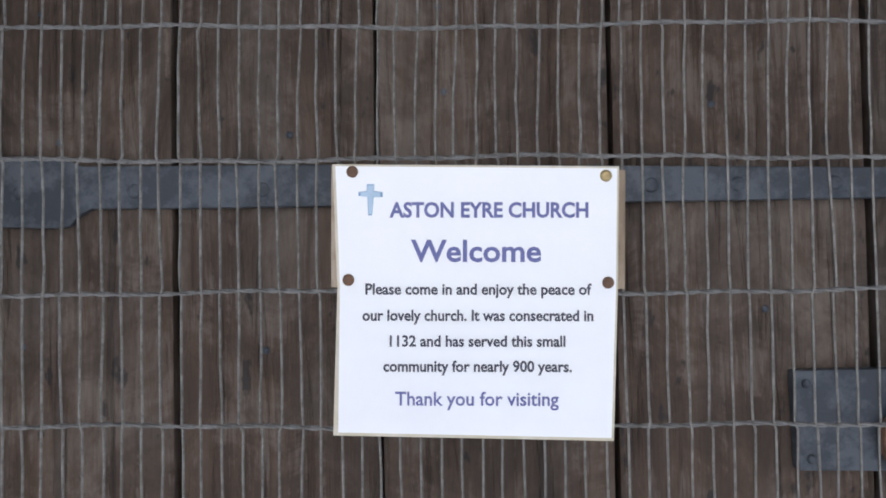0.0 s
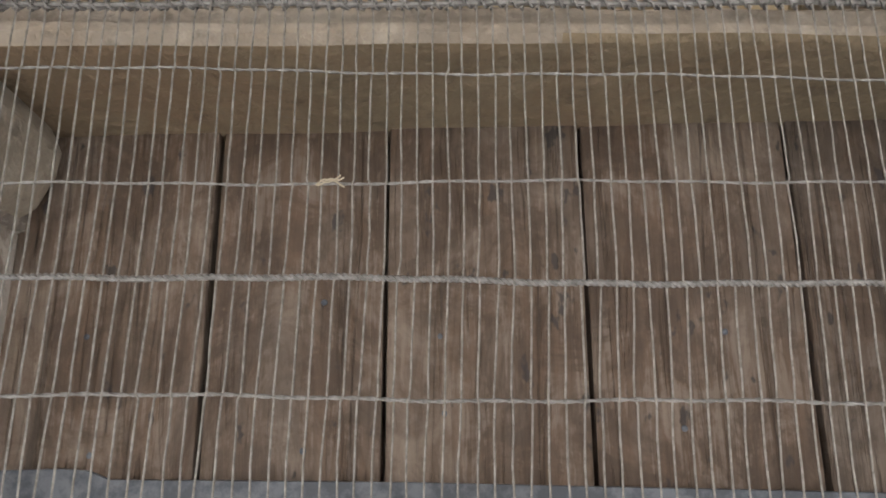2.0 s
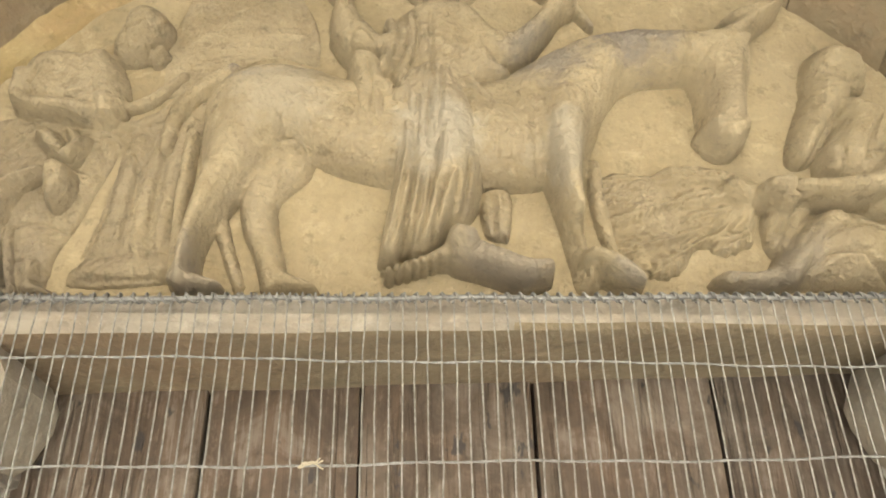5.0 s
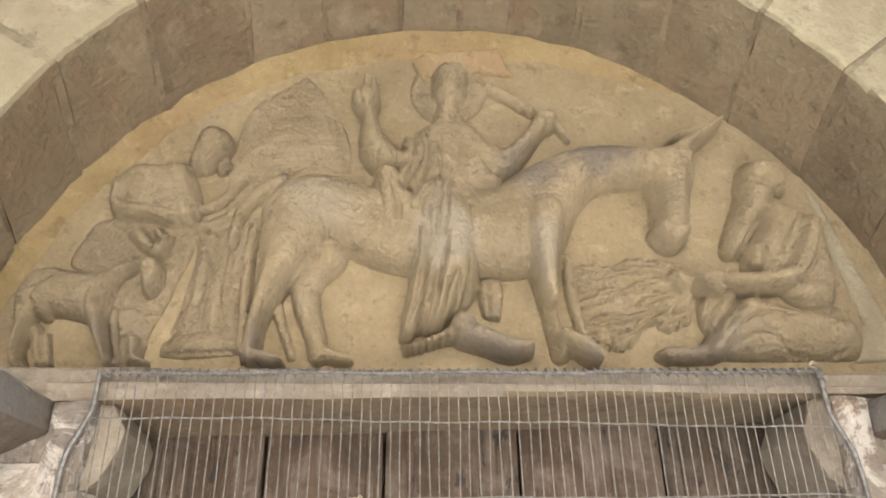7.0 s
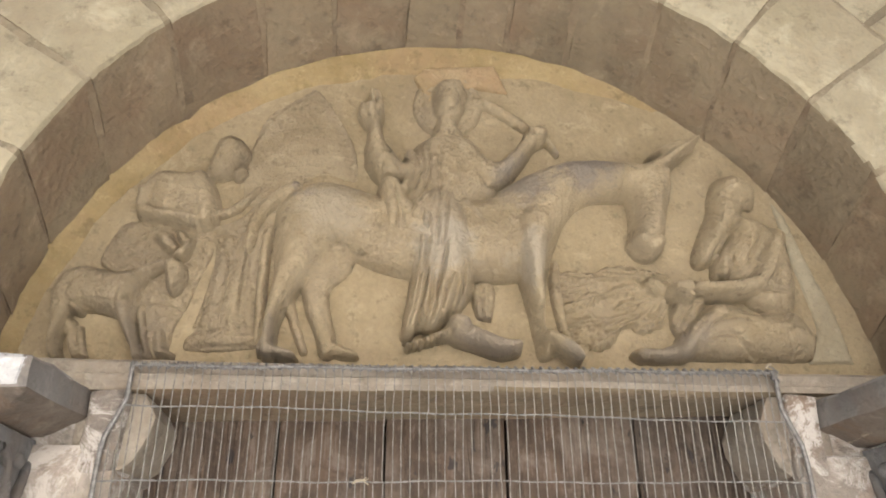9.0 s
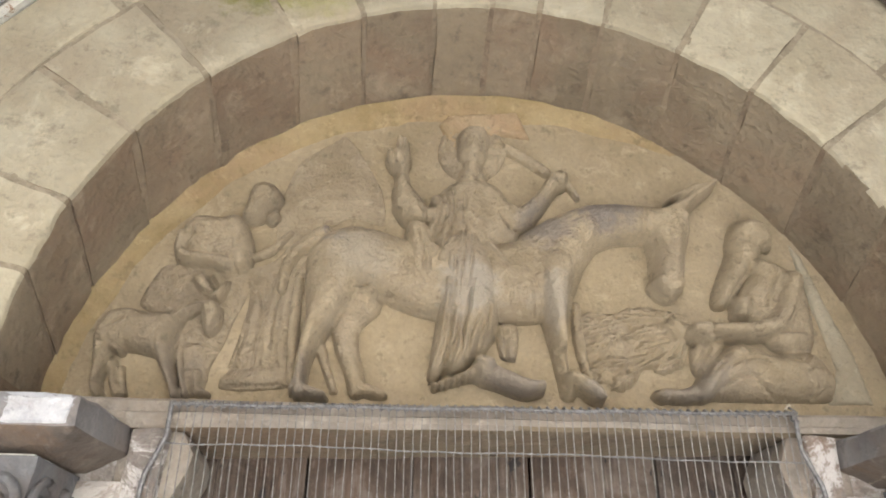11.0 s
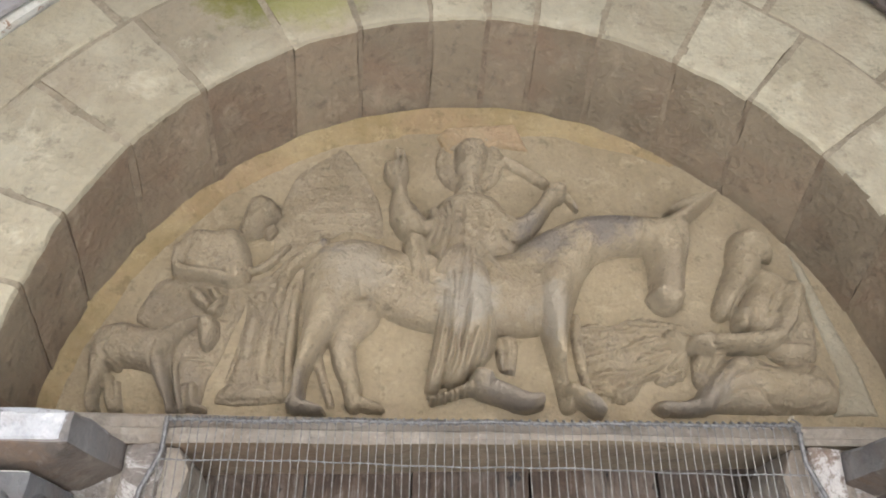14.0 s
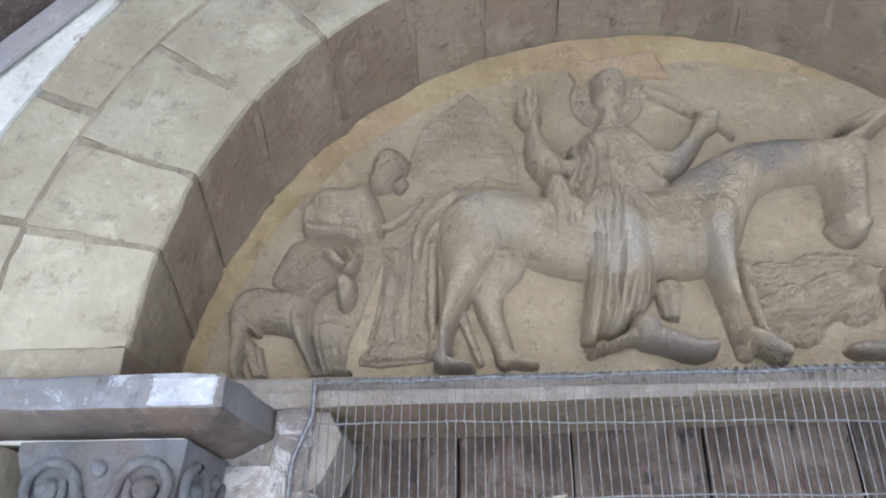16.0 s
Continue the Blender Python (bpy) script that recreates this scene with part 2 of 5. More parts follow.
def block(x0, x1, y0, y1, z0, z1, bevel=0.004, cuts=0, bm=None):
    """A worn rectangular block."""
    b = bmesh.new()
    bmesh.ops.create_cube(b, size=1.0)
    for v in b.verts:
        v.co = Vector(((x0 + x1) / 2 + v.co.x * (x1 - x0), (y0 + y1) / 2 + v.co.y * (y1 - y0), (z0 + z1) / 2 + v.co.z * (z1 - z0)))
    if cuts:
        bmesh.ops.subdivide_edges(b, edges=b.edges[:], cuts=cuts, use_grid_fill=True)
    if bevel:
        sharp = [e for e in b.edges if len(e.link_faces) == 2 and e.calc_face_angle() > 0.5]
        bmesh.ops.bevel(b, geom=sharp, offset=bevel, segments=2, affect="EDGES", profile=0.6)
    if bm is None:
        return b
    tmp = bpy.data.meshes.new("tmp")
    b.to_mesh(tmp)
    b.free()
    bm.from_mesh(tmp)
    bpy.data.meshes.remove(tmp)
    return bm


def prism(profile, axis, a, b, bevel=0.004):
    """A profile of (u, v) drawn along an axis: 'x' takes (y, z), 'y' takes (x, z)."""
    bm = bmesh.new()
    rows = []
    for s in (a, b):
        rows.append([bm.verts.new((s, u, v) if axis == "x" else (u, s, v)) for u, v in profile])
    k = len(profile)
    bm.faces.new(rows[0])
    bm.faces.new(rows[1][::-1])
    for i in range(k):
        bm.faces.new((rows[0][i], rows[1][i], rows[1][(i + 1) % k], rows[0][(i + 1) % k]))
    bmesh.ops.recalc_face_normals(bm, faces=bm.faces[:])
    if bevel:
        bmesh.ops.bevel(bm, geom=bm.edges[:], offset=bevel, segments=2, affect="EDGES", profile=0.6)
    return bm


def tube(points, radius, sides=6, bm=None, closed_ends=True):
    """A round bar along points."""
    bm = bm or bmesh.new()
    pts = [Vector(p) for p in points]
    rings = []
    for i, p in enumerate(pts):
        d = (pts[min(i + 1, len(pts) - 1)] - pts[max(i - 1, 0)]).normalized()
        u = d.cross(Vector((0, 1, 0)))
        u = u.normalized() if u.length > 1e-4 else Vector((1, 0, 0))
        w = d.cross(u)
        r = radius[i] if isinstance(radius, (list, tuple)) else radius
        rings.append([bm.verts.new(p + (u * math.cos(2 * math.pi * k / sides) + w * math.sin(2 * math.pi * k / sides)) * r) for k in range(sides)])
    for a, b in zip(rings, rings[1:]):
        for k in range(sides):
            bm.faces.new((a[k], a[(k + 1) % sides], b[(k + 1) % sides], b[k]))
    if closed_ends:
        bm.faces.new(rings[0][::-1])
        bm.faces.new(rings[-1])
    return bm


def loft(grid, closed=False):
    """Faces over a grid of points, rows by columns."""
    bm = bmesh.new()
    rows = [[bm.verts.new(p) for p in row] for row in grid]
    for a, b in zip(rows, rows[1:]):
        for i in range(len(a) - (0 if closed else 1)):
            j = (i + 1) % len(a)
            bm.faces.new((a[i], a[j], b[j], b[i]))
    return bm


# ---- the setting ----
CX, SPRING = 0.07, 2.11          # middle of the doorway, springing of the arch
FRONT, BACK = 0.43, 0.68         # face of the arch, ground of the relief
R_IN, R_OUT, R_LABEL = 0.865, 1.115, 1.262
R_REAR, Z_REAR = 0.884, 2.008    # where the soffit meets the tympanum


def arc(radius, angle, z=SPRING):
    a = radians(angle)
    return CX + radius * math.cos(a), z + radius * math.sin(a)


def label_edge(angle):
    """Outer radius of the label band, which grows wider towards the east."""
    return R_LABEL + 0.066 * min(1.0, max(0.0, (150 - angle) / 95))


def sector(a0, a1, r0, r1, y0, y1, rear=None, gap=0.30, steps=5, lip=0.011, depth=8):
    """An arch stone between two angles; rear: radius and centre height of its inner edge at the back."""
    a0, a1 = a0 + gap, a1 - gap
    rr, rz = rear or (r0, SPRING)
    rows = []
    for i in range(steps + 1):
        a = a0 + (a1 - a0) * i / steps
        row = [(*arc(r0 + (r1 - r0) * f, a), y0) for f in (1.0, 0.82, 0.64, 0.46, 0.28, 0.14)]
        row += [(*arc(r0 + lip, a), y0 + lip * 0.12), (*arc(r0 + lip * 0.3, a), y0 + lip * 0.45)]
        p, q = arc(r0, a), arc(rr, a, rz)
        for k in range(depth + 1):
            f = k / depth
            row.append((p[0] + (q[0] - p[0]) * f, p[1] + (q[1] - p[1]) * f, y0 + lip * 1.3 + (y1 - y0 - lip * 1.3) * f))
        row.append((*arc(r1 + 0.02, a), y1))
        rows.append([(x, y, z) for x, z, y in row])
    bm = loft(rows, closed=True)
    bm.verts.ensure_lookup_table()
    k = len(rows[0])
    bm.faces.new(bm.verts[:k])
    bm.faces.new(bm.verts[-k:][::-1])
    bmesh.ops.recalc_face_normals(bm, faces=bm.faces[:])
    return bm


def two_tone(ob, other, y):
    """The underside of an arch stone is browner weathered stone than its face, some shade put into its colour."""
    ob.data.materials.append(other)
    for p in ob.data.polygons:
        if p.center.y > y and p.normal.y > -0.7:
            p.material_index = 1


def build_arch():
    arch = thing("arch", "round stone arch of pale voussoirs over the doorway", "arch", "structure")
    cuts = [0, 11.5, 24, 36.8, 49.6, 61.4, 73.2, 82.8, 90, 98.4, 109.2, 119.9, 133.4, 146.2, 158.5, 168.5, 180]
    for i, (a, b) in enumerate(zip(cuts, cuts[1:])):
        bm = wobble(sector(a if a else -0.42, b if b < 180 else 180.42, R_IN, R_OUT, FRONT, BACK + 0.03, (R_REAR, Z_REAR), gap=0.42, steps=8), 0.0035, 9.0, i * 3.1)
        wobble(bm, 0.0034, 24.0, i)
        wobble(bm, 0.0022, 60.0, i + 7)
        ob = part("voussoir", bm, ARCH, arch, smooth=True)
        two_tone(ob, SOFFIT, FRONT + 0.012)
        if b < 180:
            bm = sector(b - 0.7, b + 0.7, R_IN + 0.0022, R_OUT + 0.004, FRONT + 0.0022, BACK + 0.03, (R_REAR + 0.002, Z_REAR), 0.0, 2, 0.009)
            ob = part("mortar_joint", wobble(wobble(bm, 0.0035, 9.0, i * 3.1), 0.0015, 50.0, i), MORTAR, arch, smooth=True)
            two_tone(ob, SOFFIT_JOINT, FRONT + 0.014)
    for s in (-1, 1):
        xs = sorted((CX + s * (R_IN + 0.004), CX + s * R_LABEL))
        ob = part("springer", wobble(block(*xs, FRONT, BACK + 0.03, 2.054, SPRING - 0.001, 0.003, 3), 0.004, 9.0, s), ARCH, arch)
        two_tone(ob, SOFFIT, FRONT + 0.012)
    label = thing("label_moulding", "outer band of stones round the arch", "arch", "structure")
    part("mortar_bed", wobble(sector(0, 180, R_OUT - 0.004, R_LABEL - 0.004, FRONT + 0.0015, 0.6, None, 0.0, 90, 0.003, 2), 0.002, 30.0), MORTAR, label)
    cuts = [0, 14, 28, 40, 55, 72, 90, 107, 122, 135, 155.5, 168, 180]
    for i, (a, b) in enumerate(zip(cuts, cuts[1:])):
        bm = wobble(sector(a if a else -0.45, b if b < 180 else 180.45, R_OUT + 0.010, label_edge((a + b) / 2), FRONT - 0.002, 0.58, None, 0.45, 6, 0.004), 0.003, 9.0, 50 + i * 2.3)
        part("label_stone", wobble(bm, 0.0018, 26.0, i), ARCH, label, smooth=True)


build_arch()


def build_wall():
    """The church wall round the arch, with the doorway through it."""
    y0, y1 = FRONT - 0.010, 1.25
    rows = []
    for i in range(49):
        a = 180 * i / 48
        x, z = arc(label_edge(a) + 0.004, a)
        c, s = math.cos(radians(a)), math.sin(radians(a))
        far = min(4.0 / max(abs(c), 1e-6), 3.2 / max(s, 1e-6))
        fx, fz = CX + far * c, SPRING + far * s
        mid = [(x + (fx - x) * f, z + (fz - z) * f) for f in (0.0, 0.02, 0.08, 0.25)]
        rows.append([(x, y1, z)] + [(u, y0, w) for u, w in mid] + [(fx, y0, fz), (fx, y1, fz)])
    bm = loft(rows, closed=True)
    bmesh.ops.recalc_face_normals(bm, faces=bm.faces[:])
    wall = tagged(new("wall_north", mesh_of(wobble(bm, 0.006, 5.0), "wall_north", PLASTER)), "white plastered church wall above the arch", "wall", "", "structure")
    for side, x0, x1, u0, u1 in (("wall_west", -3.93, -0.955, -3.93, CX - R_LABEL - 0.004), ("wall_east", 1.095, 4.07, CX + R_LABEL + 0.004, 4.07)):
        b = wobble(block(x0, x1, FRONT - 0.03, 1.25, -0.05, 1.955, 0.006, 8), 0.004, 5.0)
        block(u0, u1, FRONT - 0.03, 1.25, 1.955, SPRING, 0.0, 0, b)
        tagged(new(side, mesh_of(b, side, ARCH)), "pale stone church wall beside the doorway", "wall", "", "structure")
    tagged(new("wall_inner", mesh_of(block(-1.3, 1.5, 0.95, 1.3, -0.05, 3.4, 0.0), "wall_inner", PLASTER)), "plain wall behind the door", "wall", "", "structure")


build_wall()

g = bmesh.new()
bmesh.ops.create_grid(g, x_segments=40, y_segments=40, size=400)
ground = tagged(new("ground", mesh_of(g, "ground", EARTH)), "unseen ground outside the church, made pale to reflect light up", "ground", "", "structure")


def build_jambs():
    for side, s in (("jamb_west", -1), ("jamb_east", 1)):
        def X(d):
            return CX + s * d
        jamb = thing(side, "worn stone door jamb with flaking whitewash", "door jamb", "structure")
        z = 0.0
        for k, hgt in enumerate((0.34, 0.42, 0.38, 0.43, 0.382)):
            top = z + hgt - (0.006 if k < 4 else 0)
            xs = sorted((X(0.602 + 0.006 * (k % 2)), X(1.03)))
            part("jamb_stone", wobble(block(*xs, 0.592, 0.93, z, top, 0.012, 4), 0.006, 11.0, k + 9 * s), JAMB, jamb)
            z += hgt
        xs = sorted((X(0.68), X(1.03)))
        part("jamb_stone", block(*xs, 0.603, 0.93, 1.90, 2.05, 0.006), JAMB, jamb)
        xs = sorted((X(0.597), X(0.662)))
        part("bearing_stone", wobble(block(*xs, 0.588, 0.93, 1.905, 2.053 + 0.007 * s, 0.012, 4), 0.010, 14.0, 3 * s), BEARING, jamb, "flaking whitewashed stone under the lintel")
        # corbel that carries the lintel inside the opening
        prof = [(X(0.70), 2.054 + 0.008 * s), (X(0.572), 2.054 + 0.008 * s), (X(0.548), 2.005), (X(0.552), 1.975), (X(0.575), 1.930), (X(0.595), 1.915), (X(0.70), 1.905)]
        b = prism(prof, "y", 0.606, 0.775, 0.007)
        part("corbel", wobble(b, 0.004, 18.0, s), LINTEL, jamb, "brown stone corbel with cut corner")
        # impost with a chamfered lower edge, returned to the jamb
        imp = thing("impost_west" if s < 0 else "impost_east", "stone impost band with flaking whitewash", "impost", "structure")
        rings = []
        levels = [(2.052, 0.685, 0.398), (2.047, 0.682, 0.395), (2.03, 0.682, 0.395), (2.012, 0.682, 0.395), (2.001, 0.682, 0.395), (1.997, 0.685, 0.398), (1.987, 0.705, 0.417), (1.977, 0.726, 0.437), (1.967, 0.745, 0.455)]
        for z, inner, y in levels:
            row = [(X(1.40 - (1.40 - inner) * f), y, z) for f in [k / 24 for k in range(25)]]
            row += [(X(inner - 0.024 * f), y + (0.665 - y) * f, z) for f in [k / 8 for k in range(1, 9)]]
            rings.append(row + [(X(1.40), 0.665, z)])
        b = loft(rings, closed=True)
        b.verts.ensure_lookup_table()
        n = len(rings[0])
        b.faces.new(b.verts[:n])
        b.faces.new(b.verts[-n:][::-1])
        bmesh.ops.recalc_face_normals(b, faces=b.faces[:])
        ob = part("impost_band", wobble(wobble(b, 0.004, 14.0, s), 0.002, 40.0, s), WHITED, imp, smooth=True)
        # faces not turned forward take the darker stone without whitewash
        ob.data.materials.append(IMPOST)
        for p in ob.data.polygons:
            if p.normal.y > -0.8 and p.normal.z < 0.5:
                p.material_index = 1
        # chamfer faces turned down take the brown with shade in it
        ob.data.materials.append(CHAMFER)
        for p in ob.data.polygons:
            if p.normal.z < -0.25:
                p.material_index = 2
        if s < 0:
            # thick flake of whitewash at the corner
            rows = []
            for i in range(13):
                u = 0.687 + 0.115 * i / 12
                row = []
                for k in range(9):
                    f = k / 8
                    edge = min(f, 1 - f, i / 12, (1 - i / 12) * 1.4)
                    wob = 0.008 * noise.noise(Vector((u * 45, f * 4, 2)))
                    row.append((X(u) + wob, 0.3945 - (0.0035 if edge > 0.08 else -0.008) - 0.001 * noise.noise(Vector((u * 90, f * 9, 7))), 2.001 + 0.049 * f + wob * 0.4))
                rows.append(row)
            part("whitewash_flake", loft(rows), WHITEWASH, imp, "thick flake of white paint", True)
        part("bed_joint", wobble(block(*sorted((X(0.755), X(1.40))), 0.449, 0.60, 1.960, 1.9675, 0.002, 6), 0.0015, 40.0), PLASTER, imp, "thin white mortar line")


build_jambs()


def build_capital(s):
    """A carved nook capital with scrolls, on its shaft."""
    def X(d):
        return CX + s * d
    name = "nook_shaft"
    cap = thing(name, "dark weathered stone nook shaft with carved scroll capital", "column", group="shafts beside the doorway", place=(0, 0, 0.014))
    # bell of the capital, square above and round below
    rows = []
    cx, cy = X(0.868), 0.555
    for z, half, roundness in ((1.946, 0.130, 0.0), (1.925, 0.130, 0.0), (1.89, 0.124, 0.12), (1.83, 0.12, 0.35), (1.77, 0.10, 0.7), (1.73, 0.088, 1.0)):
        ring = []
        for k in range(40):
            a = 2 * math.pi * k / 40
            c, q = math.cos(a), math.sin(a)
            sq = 1 / max(abs(c), abs(q))
            r = half * (sq * (1 - roundness) + roundness)
            ring.append((cx + r * c, cy + r * q, z))
        rows.append(ring)
    bm = loft(rows, closed=True)
    bm.verts.ensure_lookup_table()
    bm.faces.new(bm.verts[:40][::-1])
    bmesh.ops.recalc_face_normals(bm, faces=bm.faces[:])
    part("capital", wobble(bm, 0.003, 25.0, s), CARVED, cap, smooth=False)
    # volutes that rise from the middle and curl round a boss, on the front and on the inner face
    def at(u, z, out, face):
        return (cx + u, cy - out, z) if face == "front" else (cx - s * out, cy - u, z)

    for face in ("front", "side"):
        for side in (1, -1):
            path = [(0.004, 1.800), (0.011, 1.832), (0.022, 1.858)]
            for k in range(30):
                f = k / 29
                a = math.pi * (1 - 2.15 * f)
                r = 0.044 - 0.020 * f
                path.append((0.074 + r * math.cos(a), 1.876 + r * math.sin(a)))
            pts = [at(side * u, z, 0.127, face) for u, z in path]
            part("scroll", tube(pts, [0.0095 - 0.003 * k / 32 for k in range(33)], 10), CARVED, cap, smooth=True)
            b = bmesh.new()
            bmesh.ops.create_uvsphere(b, u_segments=14, v_segments=8, radius=0.019)
            bmesh.ops.translate(b, verts=b.verts[:], vec=at(side * 0.074, 1.876, 0.123, face))
            part("boss", b, CARVED, cap, smooth=True)
        b = bmesh.new()
        bmesh.ops.create_uvsphere(b, u_segments=12, v_segments=8, radius=0.013)
        bmesh.ops.translate(b, verts=b.verts[:], vec=at(0.0, 1.905, 0.127, face))
        part("boss", b, CARVED, cap, smooth=True)
    rows = [[(cx + r * math.cos(2 * math.pi * k / 32), cy + r * math.sin(2 * math.pi * k / 32), z) for k in range(32)]
            for z, r in ((1.735, 0.088), (1.725, 0.098), (1.71, 0.098), (1.70, 0.08), (0.2, 0.08), (0.17, 0.11), (0.1, 0.13), (-0.014, 0.13))]
    bm = loft(rows, closed=True)
    bmesh.ops.recalc_face_normals(bm, faces=bm.faces[:])
    part("shaft", bm, CARVED, cap, smooth=True)
    return cap


for s in (-1, 1):
    build_capital(s)

# ---- the carved tympanum ----
MORTAR_PALE = stone("pale_border", (0.245, 0.215, 0.155), (0.30, 0.27, 0.205), (0.24, 0.20, 0.14), 0.4, 6.0, 60.0, 0.005)
PATCH = stone("reddish_patch", (0.26, 0.195, 0.112), (0.325, 0.252, 0.158), (0.285, 0.185, 0.118), 0.5, 9.0, 60.0, 0.006)
STEP = 0.0018
GX, GZ = np.meshgrid(np.arange(-0.87, 1.01, STEP), np.arange(2.085, 2.96, STEP))


def curve(points, steps=5, closed=False):
    """A smooth curve through points of any width."""
    p = np.array(points, float)
    n = len(p)
    if n < 3:
        return p
    f = np.linspace(0, 1, steps, endpoint=False)[:, None]
    made = []
    for i in range(n if closed else n - 1):
        if closed:
            a, b, c, d = (p[(i + k) % n] for k in (-1, 0, 1, 2))
        else:
            a, b, c, d = p[max(i - 1, 0)], p[i], p[i + 1], p[min(i + 2, n - 1)]
        made.append(0.5 * (2 * b + (c - a) * f + (2 * a - 5 * b + 4 * c - d) * f ** 2 + (3 * b - a - 3 * c + d) * f ** 3))
    if not closed:
        made.append(p[-1:])
    return np.concatenate(made)


class Relief:
    """A carved figure as a rounded swelling of the stone ground."""

    def __init__(self, seed, rough=1.0):
        self.h = np.zeros_like(GX)
        self.cut = np.zeros_like(GX)
        self.seed, self.rough = seed, rough

    @staticmethod
    def window(p, margin):
        """The part of the grid round points."""
        c0, c1 = ((p[:, 0].min() - margin - GX[0, 0]) / STEP, (p[:, 0].max() + margin - GX[0, 0]) / STEP)
        r0, r1 = ((p[:, 1].min() - margin - GZ[0, 0]) / STEP, (p[:, 1].max() + margin - GZ[0, 0]) / STEP)
        return slice(max(int(r0), 0), max(int(r1) + 2, 1)), slice(max(int(c0), 0), max(int(c1) + 2, 1))

    @staticmethod
    def along(w, a, b):
        (x0, z0), (x1, z1) = a[:2], b[:2]
        dx, dz = x1 - x0, z1 - z0
        f = np.clip(((GX[w] - x0) * dx + (GZ[w] - z0) * dz) / max(dx * dx + dz * dz, 1e-9), 0, 1)
        return f, np.hypot(GX[w] - x0 - f * dx, GZ[w] - z0 - f * dz)

    def merge(self, w, new_h, k=0.012):
        old = self.h[w]
        both = (old > 0) & (new_h > 0)
        soft = np.where(both, k / 4 * np.clip(1 - np.abs(old - new_h) / k, 0, 1) ** 2, 0)
        self.h[w] = np.maximum(old, new_h) + soft

    def limb(self, height, *knots):
        """A rounded limb through knots of x, z and half-width."""
        p = curve(knots, 4)
        w = self.window(p, p[:, 2].max() + 0.01)
        whole = np.zeros_like(GX[w])
        for a, b in zip(p, p[1:]):
            f, d = self.along(w, a, b)
            r = a[2] + (b[2] - a[2]) * f
            whole = np.maximum(whole, height * np.clip(1 - (d / r) ** 2.6, 0, 1) ** 0.8)
        self.merge(w, whole)

    def line(self, amount, width, *knots):
        """A chiselled fold (negative) or a raised rib (positive), fading at its ends."""
        p = curve(knots, 5)
        w = self.window(p, width * 3)
        best, deep = np.full_like(GX[w], 9.0), np.zeros_like(GX[w])
        n = len(p) - 1
        for i, (a, b) in enumerate(zip(p, p[1:])):
            f, d = self.along(w, a, b)
            s = (i + f) / n
            fade = np.clip(np.minimum(s, 1 - s) * 5 + 0.25, 0, 1)
            deep = np.where(d < best, fade, deep)
            best = np.minimum(best, d)
        self.cut[w] += amount * deep * np.exp(-((best / width) ** 2))

    def field(self, height, rim, p, power):
        w = self.window(p, 0.01)
        inside, d = np.zeros(GX[w].shape, bool), np.full_like(GX[w], 9.0)
        for a, b in zip(p, np.roll(p, -1, axis=0)):
            d = np.minimum(d, self.along(w, a, b)[1])
            if a[1] != b[1]:
                inside ^= ((a[1] > GZ[w]) != (b[1] > GZ[w])) & (GX[w] < (b[0] - a[0]) * (GZ[w] - a[1]) / (b[1] - a[1]) + a[0])
        e = np.clip(d / rim, 0, 1)
        self.merge(w, height * np.where(inside, (1 - (1 - e) ** 2) ** power, 0))

    def form(self, height, rim, *outline):
        """A swelling inside a smooth outline, rounded over the width of its rim."""
        self.field(height, rim, curve(outline, 6, True), 0.75)

    def panel(self, height, *corners):
        """A flat raised field with straight sides."""
        self.field(height, 0.012, np.array(corners, float), 0.5)

    def leaf(self, height, half, base, tip):
        """A lobed leaf with a groove along its middle and veins."""
        a, b = np.array(base), np.array(tip)
        axis = b - a
        side = np.array((-axis[1], axis[0])) / np.hypot(*axis)
        wide = (0.25, 0.75, 0.62, 1.0, 0.78, 0.9, 0.5)
        left = [a + axis * (k + 0.6) / 7.5 + side * half * q for k, q in enumerate(wide)]
        right = [a + axis * (k + 0.6) / 7.5 - side * half * q for k, q in enumerate(wide)]
        self.field(height, half * 0.55, curve([a, *left, b, *right[::-1]], 3, True), 0.9)
        self.line(-0.006, 0.0024, a, (a + b) / 2, a + axis * 0.94)
        for k in (1.6, 3.4, 5.2):
            for s in (1, -1):
                self.line(-0.003, 0.002, a + axis * k / 7.5, a + axis * (k + 1.3) / 7.5 + s * side * half * 0.75)

    def mesh(self, name, material):
        h = self.h.copy()
        solid = h > 0.0015
        for _ in range(3):
            p = np.pad(h, 1, mode="edge")
            mean = (p[:-2, 1:-1] + p[2:, 1:-1] + p[1:-1, :-2] + p[1:-1, 2:] + 2 * h) / 6
            h = np.where(solid, mean, h)
        h = np.where(solid, np.maximum(h + self.cut, 0.001), -0.006)
        cell = solid[:-1, :-1] | solid[1:, :-1] | solid[:-1, 1:] | solid[1:, 1:]
        used = np.zeros(h.shape, bool)
        for a, b in ((0, 0), (1, 0), (0, 1), (1, 1)):
            used[a:a + cell.shape[0], b:b + cell.shape[1]] |= cell
        index = np.full(h.shape, -1)
        index[used] = np.arange(used.sum())
        co = np.stack([GX[used], BACK - h[used], GZ[used]], -1)
        for i in range(len(co)):
            p = Vector(co[i]) * 24 + Vector((self.seed * 7, 0, 0))
            flake = min(max((noise.noise(p * 1.1 + Vector((0, 0, 9))) + 0.35 * noise.noise(p * 4.3) - 0.08) / 0.07, 0.0), 1.0)
            pit = max(0.0, abs(noise.noise(p * 5.2 + Vector((5, 0, 0)))) - 0.30)
            grain = 0.0022 * noise.noise(p) + 0.0016 * noise.noise(p * 2.6) + 0.0015 * noise.noise(p * 6.5)
